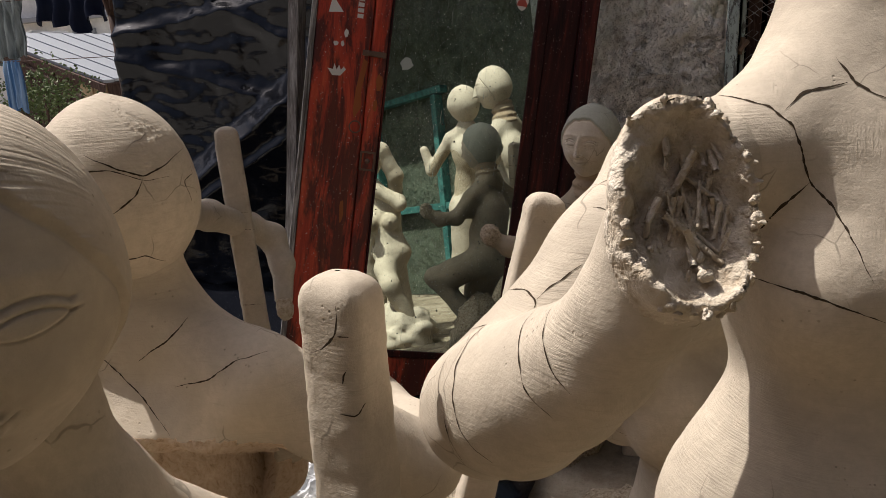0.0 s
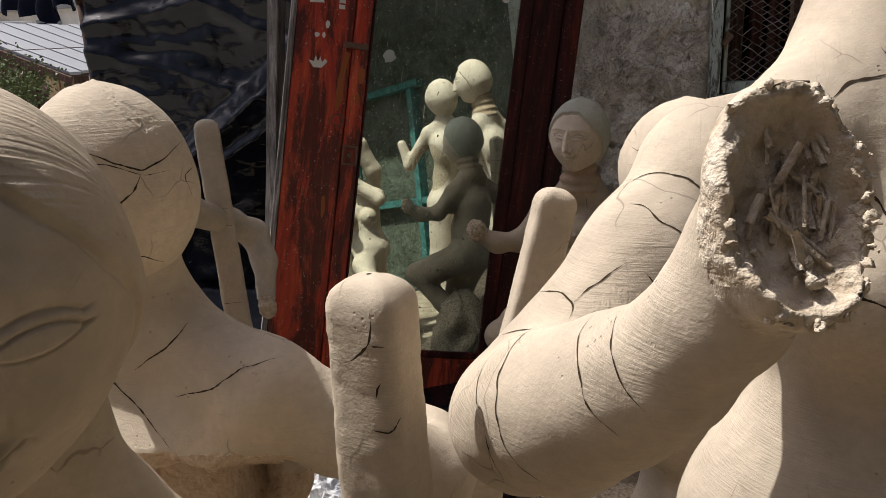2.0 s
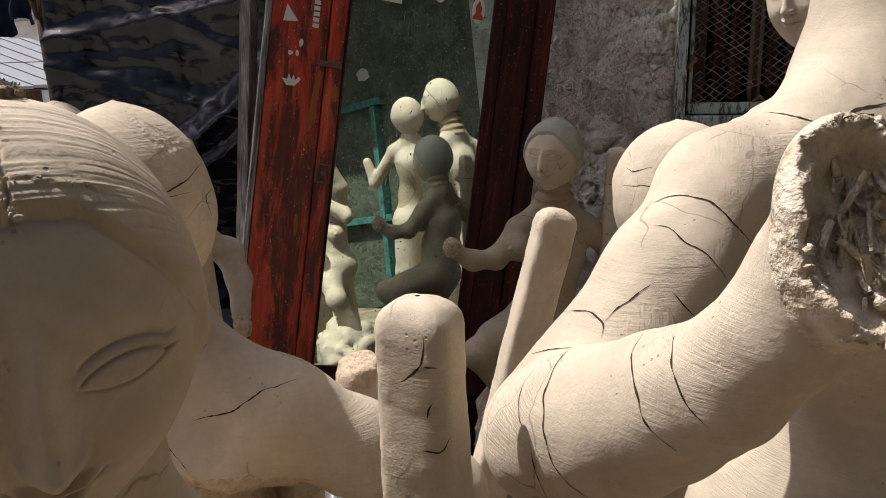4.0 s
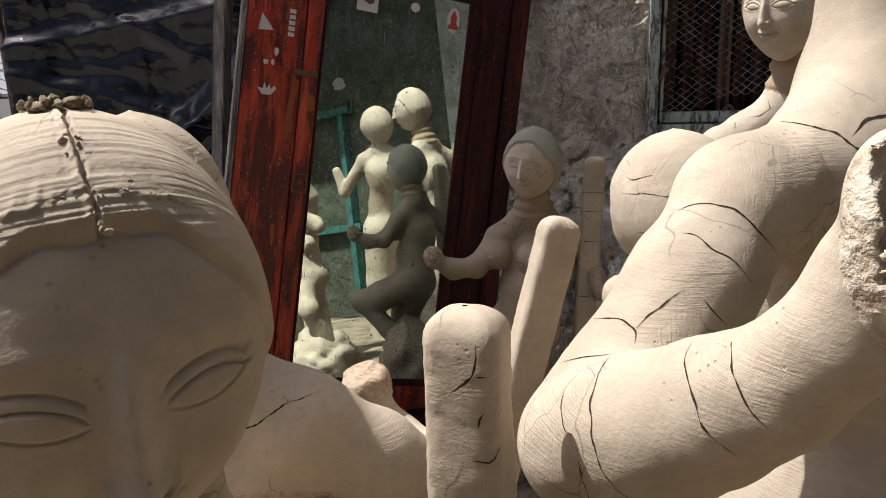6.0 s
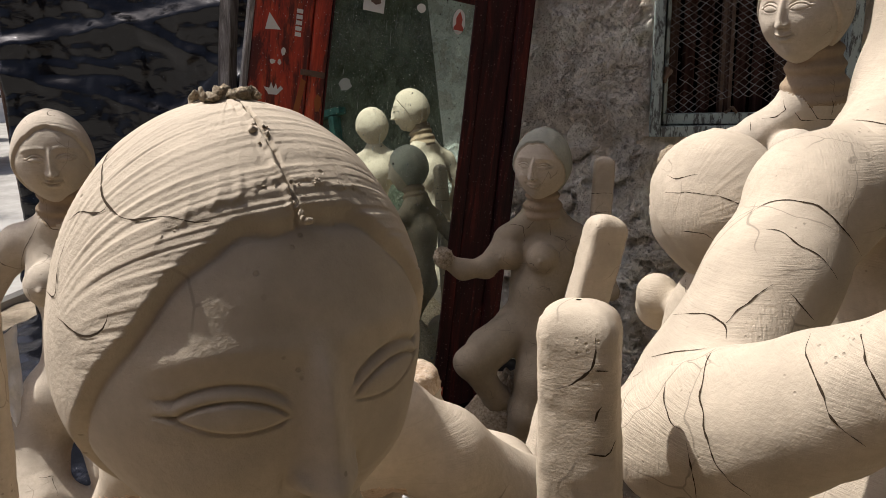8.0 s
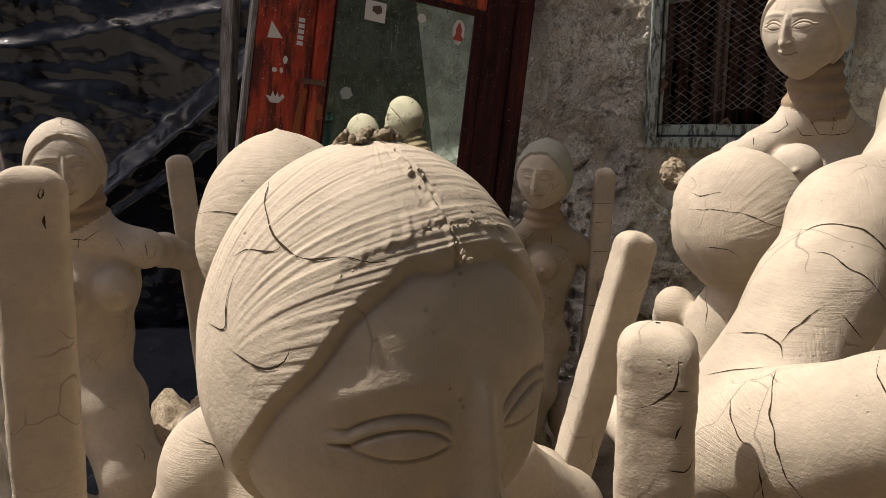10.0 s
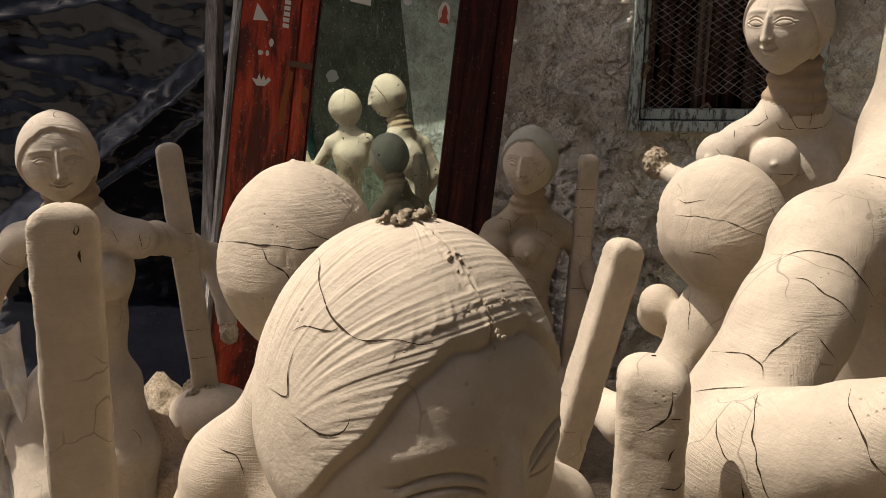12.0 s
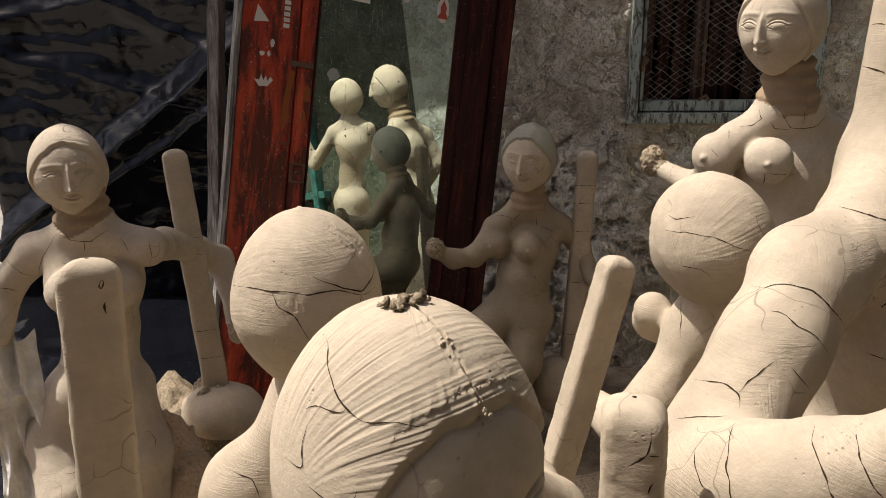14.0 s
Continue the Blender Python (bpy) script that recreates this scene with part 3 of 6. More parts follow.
def placed(V, centre, turn, nod=0.0, tip=0.0):
    """Turn: degrees from facing -y, to its left hand side positive; nod: chin down; tip: sideways."""
    m = pose(*centre, 0, 0, turn) @ pose(0, 0, 0, nod, tip, 0)
    R, t = np.array(m.to_3x3()), np.array(m.translation)
    return V @ R.T + t


def crack_ribbons(V, Q, lines, width, front=None, laid=0):
    """Open cracks: narrow ragged furrows that follow the surface. Returns verts and quads."""
    from_v = [Vector(v) for v in V]
    tree = BVHTree.FromPolygons(from_v, [tuple(int(i) for i in f) for f in Q])
    out_v, out_f = [], []
    for n, line in enumerate(lines):
        w0 = width
        eye_ = front
        if isinstance(line, tuple):
            line, w0, eye_ = (*line, front)[:3]
        pts = []
        for a, b in zip(line[:-1], line[1:]):
            a, b = Vector(a), Vector(b)
            m = max(2, int((b - a).length / 0.0012))
            pts += [a.lerp(b, i / m) for i in range(m)]
        pts.append(Vector(line[-1]))
        path = []
        for i, p in enumerate(pts):
            j = Vector((nz(p, 420, n), nz(p, 420, n + 9), nz(p, 420, n + 17))) * 0.00035
            j += Vector((nz(p, 130, n), nz(p, 130, n + 4), nz(p, 130, n + 7))) * 0.0008
            hit = (None,)
            if eye_ is not None and n < laid:
                hit = tree.ray_cast(Vector(eye_), p + j - Vector(eye_))
                if hit[0] is None:
                    continue
            if hit[0] is None:
                hit = tree.find_nearest(p + j)
            if hit[0] is not None:
                path.append((hit[0], hit[1]))
        for _ in range(1):
            path = [path[0]] + [((a[0] + b[0] + c[0]) / 3, b[1]) for a, b, c in zip(path, path[1:], path[2:])] + [path[-1]] if len(path) > 3 else path
        base = len(out_v)
        for i, (p, nn) in enumerate(path):
            d = path[min(i + 1, len(path) - 1)][0] - path[max(i - 1, 0)][0]
            side = nn.cross(d)
            if side.length < 1e-9:
                side = nn.orthogonal()
            side.normalize()
            u = i / max(1, len(path) - 1)
            w = w0 * (0.2 + 0.8 * min(1, 3 * u, 3 * (1 - u))) * max(0.25, 0.75 + 0.9 * nz(p, 500, n) + 0.5 * nz(p, 1500, n))
            out_v += [p + nn * 0.0002 + side * w * 0.5, p + nn * 0.0002 - side * w * 0.5]
        for i in range(len(path) - 1):
            if (path[i + 1][0] - path[i][0]).length > 0.006:
                continue
            out_f.append((base + 2 * i, base + 2 * i + 1, base + 2 * i + 3, base + 2 * i + 2))
    return out_v, out_f


def wander(V, N, rng, count, steps, step):
    """Seeded cracks that wander over the surface."""
    lines = []
    for _ in range(count):
        i = rng.randrange(len(V))
        p, nn = Vector(V[i]), Vector(N[i])
        d = nn.orthogonal()
        d.rotate(Euler((rng.uniform(0, 6), rng.uniform(0, 6), rng.uniform(0, 6))))
        d = (d - nn * d.dot(nn)).normalized()
        line = [p.copy()]
        for s in range(rng.randint(steps // 2, steps)):
            d = (d + Vector((rng.gauss(0, 1), rng.gauss(0, 1), rng.gauss(0, 1))) * 0.35).normalized()
            p = p + d * step
            line.append(p.copy())
        lines.append(line)
    return lines


def statue(name, label, body, heads, mat, cracks=(), width=0.0006, wild=6, seed=1, straw=(), group="clay figures", second=None, rim=(), front=None, necks=(), cap=None, bits=(), skin=None):
    """One clay figure as one mesh. body: (V, Q); heads: list of (V, Q, hair). straw: (point, radius) of rough broken
    ends.
    necks: (top, foot, radius, rings) of brown necks, darkened for chin shade, with modelled rings; cap: a clay tone of
    its own for the hair; bits: (V, Q, material slot)."""
    Vs, Qs, slot, off = [], [], [], 0
    for v, q, *more in [body, *heads, *bits]:
        Vs.append(np.asarray(v))
        Qs.append(np.asarray(q) + off)
        own = np.zeros(len(q), dtype=np.int32)
        if more and isinstance(more[0], int):
            own[:] = more[0]
        elif more and cap is not None:
            own[:] = 6
            own[more[0]] = 5
        slot.append(own)
        off += len(v)
    V, Q, idx = np.concatenate(Vs), np.concatenate(Qs), np.concatenate(slot)
    C = V[Q].mean(1)
    body_faces = np.arange(len(Q)) < len(body[1])
    for top, foot, r, rings in necks:
        top, foot = np.array(top), np.array(foot)
        axis = (top - foot) / np.linalg.norm(top - foot)
        long = np.linalg.norm(top - foot)
        t = (C - foot) @ axis + 0.0012 * grid_noise(C, 160, seed)
        away = np.linalg.norm(C - foot - t[:, None] * axis, axis=1)
        idx[body_faces & (t > 0) & (t < long) & (away < r)] = 4
        n = len(body[0])
        tv = (V[:n] - foot) @ axis
        out = V[:n] - foot - tv[:, None] * axis
        far = np.linalg.norm(out, axis=1)
        ridge = 0.0016 * np.sin(math.tau * rings * tv / long) * ((tv > 0) & (tv < long) & (far < r))
        V[:n] += out / (far[:, None] + 1e-9) * ridge[:, None]
    for s in straw:
        near = np.linalg.norm(C - np.array(s[0]), axis=1) < s[1]
        if len(s) > 2:
            near &= ((C - np.array(s[0])) @ np.array(s[2])) > s[3]
        idx[near] = 2
    for pt, far, nrm, a, b in rim:
        d = (C - np.array(pt)) @ np.array(nrm) + 0.0015 * grid_noise(C, 300, 2)
        idx[(np.linalg.norm(C - np.array(pt), axis=1) < far) & (d > a) & (d < b)] = 3
    e1, e2 = V[Q[:, 2]] - V[Q[:, 0]], V[Q[:, 3]] - V[Q[:, 1]]
    fn = np.cross(e1, e2)
    vn = np.zeros_like(V)
    for k_ in range(4):
        np.add.at(vn, Q[:, k_], fn)
    vn /= np.linalg.norm(vn, axis=1, keepdims=True) + 1e-12
    rng = random.Random(seed)
    lines = list(cracks) + wander(V, vn, rng, wild, 14, 0.0035)
    cv, cf = crack_ribbons(V, Q, lines, width, front, len(cracks))
    verts = list(map(tuple, V)) + [tuple(v) for v in cv]
    faces = [tuple(int(i) for i in f) for f in Q] + [tuple(i + len(V) for i in f) for f in cf]
    index = np.concatenate([idx, np.ones(len(cf), dtype=np.int32)])
    ob = mesh_ob(name, verts, faces, [mat, M_CRACK, second or M_STRAW, M_RIM, M_CLAY_N, cap or mat, skin or mat], smooth=True, mat_index=index)
    return tagged(ob, label, "statue", group)


# ---- the large structure ----
FLOOR = 0.17
WALL_Y = 1.35


def displaced_sheet(name, origin, eu, ev, nu, nv, fn, mat, thick=0.0):
    """A sheet origin + u*eu + v*ev, pushed along its normal by fn(u, v)."""
    o, eu, ev = Vector(origin), Vector(eu), Vector(ev)
    nn = eu.cross(ev).normalized()
    vs, fs = [], []
    for j in range(nv + 1):
        for i in range(nu + 1):
            u, v = i / nu, j / nv
            vs.append(o + eu * u + ev * v + nn * fn(u, v))
    for j in range(nv):
        for i in range(nu):
            a = j * (nu + 1) + i
            fs.append((a, a + 1, a + nu + 2, a + nu + 1))
    if thick:
        n0 = len(vs)
        vs += [v - nn * thick for v in vs[:n0]]
        fs += [tuple(i + n0 for i in reversed(f)) for f in fs[:]]
        rim = [i for i in range(nu + 1)] + [(j + 1) * (nu + 1) - 1 for j in range(1, nv + 1)]
        rim += [nv * (nu + 1) + i for i in range(nu - 1, -1, -1)] + [j * (nu + 1) for j in range(nv - 1, 0, -1)]
        for a, b in zip(rim, rim[1:] + rim[:1]):
            fs.append((b, a, a + n0, b + n0))
    return mesh_ob(name, vs, fs, mat)


def ground_h(x, y):
    return 0.014 * noise.fractal(Vector((x * 5, y * 5, 0.3)), 0.6, 2.0, 5)


def build_ground():
    vs, fs = [], []
    edge = [-60, -25, -10, -5, -3] + [-2 + 0.08 * i for i in range(56)] + [3.5, 6, 12, 30, 60]
    n = len(edge)
    for y in edge:
        for x in edge:
            vs.append((x, y, FLOOR + (ground_h(x, y) if abs(x) < 3 and abs(y) < 3 else 0)))
    for j in range(n - 1):
        for i in range(n - 1):
            a = j * n + i
            fs.append((a, a + 1, a + n + 1, a + n))
    tagged(mesh_ob("ground", vs, fs, M_GROUND), "dusty trodden earth yard with clay crumbs", "ground", kind="structure")


build_ground()

WX0, WX1, WZ0, WZ1 = 0.274, 0.578, 0.620, 1.02


def build_wall():
    """The plaster wall with the window opening through it; flaked relief on the face."""
    def face(x, z):
        d = 0.008 * noise.fractal(Vector((x * 14, z * 14, 1.0)), 0.55, 2.0, 7)
        p = noise.noise(Vector((x * 7 + 3, z * 6, 4.0))) + 0.45 * noise.noise(Vector((x * 30, z * 28, 2.0)))
        g_ = noise.noise(Vector((x * 34, z * 42, 6.0))) + 0.5 * noise.noise(Vector((x * 90, z * 90, 3.0)))
        low = min(1.0, max(0.0, (0.62 - z) / 0.08))
        return d - (0.008 if p > 0.30 else 0.0) - (0.005 + 0.006 * low if g_ > 0.46 - 0.14 * low else 0.0) + (0.003 if g_ < -0.45 else 0.0)

    def bend(x):
        return 0.40 * max(0.0, 0.262 - x)

    xs = sorted({*np.round(np.arange(0.0, 0.90, 0.004), 4).tolist(), WX0, WX1, -0.35, 1.2, 2.0, 3.2})
    zs = sorted({*np.round(np.arange(0.17, 1.06, 0.004), 4).tolist(), WZ0, WZ1, 0.1, 1.5, 2.2})
    vs, fs = [], []
    for z in zs:
        for x in xs:
            edge = (x in (WX0, WX1) and WZ0 <= z <= WZ1) or (z in (WZ0, WZ1) and WX0 <= x <= WX1)
            vs.append((x, WALL_Y + bend(x) - (0.0 if edge or x < 0 or x > 0.9 else face(x, z)), z))
    n = len(xs)
    for j in range(len(zs) - 1):
        for i in range(n - 1):
            cx, cz = (xs[i] + xs[i + 1]) / 2, (zs[j] + zs[j + 1]) / 2
            if WX0 < cx < WX1 and WZ0 < cz < WZ1:
                continue
            a = j * n + i
            fs.append((a, a + 1, a + n + 1, a + n))
    bm = bmesh.new()
    bv = [bm.verts.new(v) for v in vs]
    for f in fs:
        bm.faces.new([bv[i] for i in f])
    for lo, hi in (((-0.35, 1.615, 0.1), (WX0 - 0.001, 1.75, 2.2)), ((WX1 + 0.001, 1.362, 0.1), (3.2, 1.55, 2.2)),
                   ((WX0 - 0.001, 1.362, 0.1), (WX1 + 0.001, 1.55, WZ0 - 0.001)), ((WX0 - 0.001, 1.362, WZ1 + 0.001), (WX1 + 0.001, 1.55, 2.2))):
        box(bm, lo, hi)
    ob = part("wall_north", bm, M_WALL, smooth=False)
    for p in ob.data.polygons[:len(fs)]:
        p.use_smooth = True
    tagged(ob, "grey flaking lime plaster wall with a small barred window", "wall", kind="structure")


build_wall()


def build_window():
    root = new("window_1")
    root.location = (WX0, WALL_Y, WZ0)
    tagged(root, "small green-grey painted window frame covered with torn wire mesh", "window", kind="structure")
    inv = Matrix.Translation((-WX0, -WALL_Y, -WZ0))
    w, y0, y1 = 0.017, WALL_Y - 0.012, WALL_Y + 0.03
    for nm, lo, hi in (("frame_stile", (WX0, y0, WZ0), (WX0 + w, y1, WZ1)), ("frame_stile", (WX1 - w, y0, WZ0), (WX1, y1, WZ1)),
                       ("frame_rail", (WX0 + w + 0.0005, y0, WZ0), (WX1 - w - 0.0005, y1, WZ0 + w)), ("frame_rail", (WX0 + w + 0.0005, y0, WZ1 - w), (WX1 - w - 0.0005, y1, WZ1)),
                       ("sash_rail", (WX0 + w + 0.004, WALL_Y + 0.002, WZ0 + w + 0.002), (WX1 - w - 0.004, WALL_Y + 0.028, WZ0 + w + 0.019)),
                       ("sash_stile", (WX0 + w + 0.004, WALL_Y + 0.004, WZ0 + w + 0.020), (WX0 + w + 0.010, WALL_Y + 0.026, WZ1 - w - 0.002))):
        bm = box(bmesh.new(), lo, hi, 0.0018, inv)
        part(nm, bm, M_GREENPAINT, root)
    # expanded wire mesh, torn near the lower corner
    rng = random.Random(5)
    dx, dz = 0.0165, 0.0115
    ym = WALL_Y + 0.012
    corner = Vector((WX0, WALL_Y, WZ0))

    def node(i, j):
        x, z = WX0 + w + 0.004 + (i + 0.5 * (j % 2)) * dx, WZ0 + w + 0.022 + j * dz / 2
        r = random.Random(i * 91 + j * 7)
        sag = 0.0025 * math.sin(x * 60 + z * 35)
        return Vector((x + r.uniform(-.0010, .0010), ym + r.uniform(-.002, .002) + sag, z + r.uniform(-.0010, .0010) + sag))

    bm = bmesh.new()
    for j in range(0, 64):
        for i in range(-1, 18):
            for di in ((0, 1) if j % 2 else (-1, 0)):
                a, b = node(i, j), node(i + di, j + 1)
                if min(a.x, b.x) < WX0 + w or max(a.x, b.x) > WX1 - w or max(a.z, b.z) > WZ1 - w:
                    continue
                hole = (a.x - WX0 - 0.048) ** 2 / 0.022 ** 2 + (a.z - WZ0 - 0.10) ** 2 / 0.040 ** 2
                gone = (a.x - WX0 - 0.14) ** 2 / 0.05 ** 2 + (a.z - WZ0 - 0.030) ** 2 / 0.028 ** 2
                if hole < 1 and rng.random() < 0.5 or gone < 1:
                    continue
                a, b = a - corner, b - corner
                side = Vector((-(b - a).z, 0, (b - a).x)).normalized() * 0.0005
                back = Vector((0, 0.0009, 0))
                ring = [[bm.verts.new(p + o) for o in (side, back, -side)] for p in (a, b)]
                for k_ in range(3):
                    bm.faces.new((ring[0][k_], ring[0][(k_ + 1) % 3], ring[1][(k_ + 1) % 3], ring[1][k_]))
    part("wire_mesh", bm, M_WIRE, root, "rusty diamond wire mesh with a torn hole")
    for x, zz in ((0.115, 0.24), (0.128, 0.24)):
        bm = rod(bmesh.new(), (x + 0.004, 0.05, 0.03), (x, 0.045, zz), 0.0028, 8)
        part("window_bar", bm, M_IRON, root)
    bm = bmesh.new()
    rod(bm, (0.118, 0.004, 0.037), (0.126, -0.006, 0.046), 0.0025, 6)
    rod(bm, (0.126, -0.006, 0.046), (0.134, 0.002, 0.037), 0.0025, 6)
    part("latch", bm, M_IRON, root)
    bm = bmesh.new()
    rod(bm, (0.018, -0.004, 0.09), (0.030, 0.002, 0.105), 0.005, 6)
    rod(bm, (0.020, -0.002, 0.085), (0.024, 0.0, 0.11), 0.004, 6)
    part("hinge", bm, M_IRON, root, "rust-red hinge stub")
    # the dim room behind, its lack of light painted as near-black walls
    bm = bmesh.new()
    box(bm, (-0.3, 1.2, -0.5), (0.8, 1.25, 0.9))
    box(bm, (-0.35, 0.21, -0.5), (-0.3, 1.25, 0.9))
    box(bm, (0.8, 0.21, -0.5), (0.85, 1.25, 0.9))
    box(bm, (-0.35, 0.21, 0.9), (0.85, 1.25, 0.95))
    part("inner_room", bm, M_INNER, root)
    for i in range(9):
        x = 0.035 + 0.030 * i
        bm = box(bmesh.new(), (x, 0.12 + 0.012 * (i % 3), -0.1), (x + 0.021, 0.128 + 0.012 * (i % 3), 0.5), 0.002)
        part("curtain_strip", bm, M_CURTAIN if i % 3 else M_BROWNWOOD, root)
    bm = box(bmesh.new(), (-0.02, 0.08, 0.0), (0.34, 0.25, 0.006), 0, pose(0, 0, 0.215, 8, -9, 0))
    part("tin_sheet", bm, M_TIN, root, "grey slanting tin sheet")


build_window()


def build_enclosure():
    """Plain walls and a roof, added away from the view to close the yard and shape its light."""
    # South wall: unseen, added to darken the fronts of the near figures.
    bm = box(bmesh.new(), (-1.199, -0.95, FLOOR), (1.32, -0.75, 1.8))
    tagged(part("wall_south", bm, M_BROWNWALL), "brown wall added out of view to hold back sky light", "wall", kind="structure")
    # East wall: added and coloured dark to give the mirror a dark background.
    bm = box(bmesh.new(), (1.33, -0.95, FLOOR), (1.55, 0.299, 2.6))
    tagged(part("wall_east", bm, M_DARKWALL), "dark plaster wall added beside the yard as the mirror's background", "wall", kind="structure")
    bm = box(bmesh.new(), (1.30, 0.30, FLOOR), (1.55, 1.335, 2.6))
    tagged(part("wall_side", bm, M_PALEWALL), "pale green limewashed wall end", "wall", kind="structure")
    # West wall: unseen, added against low light from the lane.
    bm = box(bmesh.new(), (-1.40, -0.95, FLOOR), (-1.20, -0.35, 1.20))
    tagged(part("wall_west", bm, M_BROWNWALL), "low brown wall added out of view to block light from the lane", "wall", kind="structure")
    # Roof slab: unseen, added so that light comes from the left and above.
    bm = box(bmesh.new(), (0.80, -0.745, 1.72), (1.295, 1.33, 1.76))
    tagged(part("shade_roof", bm, M_DARKWALL), "dark unseen roof slab added to shade the yard's side", "roof", kind="structure")


build_enclosure()

k = Mat("teal_paint", (0.10, 0.30, 0.28), 0.6, 0, 0.4)
k.color(k.ramp(k.noise(40, 5, 0.7), [(0.35, (0.015, 0.06, 0.055)), (0.6, (0.05, 0.16, 0.145))]))
M_TEAL = k.m
# A painted timber frame, met only in the mirror.
root = new("teal_frame")
tagged(root, "dull teal-painted timber frame against the dark wall", "rack")
for nm, lo, hi in (("rail", (1.285, -0.74, 1.06), (1.329, -0.22, 1.09)), ("rail", (1.285, -0.74, 0.55), (1.329, -0.22, 0.58)), ("upright", (1.28, -0.285, FLOOR), (1.328, -0.255, 1.055)),
                   ("upright", (1.28, -0.72, FLOOR), (1.328, -0.69, 1.055))):
    part(nm, box(bmesh.new(), lo, hi, 0.003), M_TEAL, root)

# a tin awning, unseen, added to cast shade over the back of the yard
bm = bmesh.new()
rows = []
for i in range(61):
    x = -1.45 + 0.66 * i / 60
    dz = 0.012 * math.sin(i * 1.05)
    rows.append([bm.verts.new((x, 0.80, 2.38 + dz)), bm.verts.new((x, 1.85, 2.47 + dz)), bm.verts.new((x, 1.85, 2.475 + dz)), bm.verts.new((x, 0.80, 2.385 + dz))])
for p, q in zip(rows[:-1], rows[1:]):
    for i in range(4):
        bm.faces.new((p[i], q[i], q[(i + 1) % 4], p[(i + 1) % 4]))
tagged(part("awning", bm, M_TIN, smooth=True), "corrugated tin sheet added out of view to shade the back", "awning", kind="structure")

# black plastic sheet hung behind
def tarp_fn(u, v):
    d = 0.018 * math.sin(9 * u + 4 * v) + 0.02 * noise.fractal(Vector((u * 3, v * 3, 7)), 0.8, 2, 3)
    for a, b, c, w, h in ((0.281, -0.56, 0.258, 0.046, 0.040), (0.401, -0.48, 0.272, 0.016, 0.014), (0.08, -0.1, 0.445, 0.018, 0.016), (0.30, 0.35, 0.455, 0.012, 0.009), (0.07, 0.2, 0.385, 0.014, 0.011)):
        s = (v - c) + b * (u - a)
        d += h * (1 - s / w if 0 < s < w else 0 if s >= w else math.exp(s / (1.6 * w)))
    d += 0.010 * abs(noise.noise(Vector((u * 7 + v * 16, v * 22 - u * 6, 3)))) + 0.005 * abs(noise.noise(Vector((u * 30, v * 52 + u * 12, 5))))
    return d


tarp = displaced_sheet("plastic_sheet", (-1.12, 1.62, FLOOR - 0.02), (1.16, -0.02, 0), (0, 0.02, 1.5), 190, 240, tarp_fn, M_TARP, 0.0015)
tagged(tarp, "black creased plastic sheeting hung as a screen", "tarpaulin")

# ---- the mirror door, leaning in the corner ----
DOOR = Matrix.Translation((-0.26, 1.144, 0.624)) @ pose(0, 0, 0, 0, 0, 32) @ pose(0, 0, 0, -7, 0, 0) @ pose(0, 0, 0, 0, 11, 0)


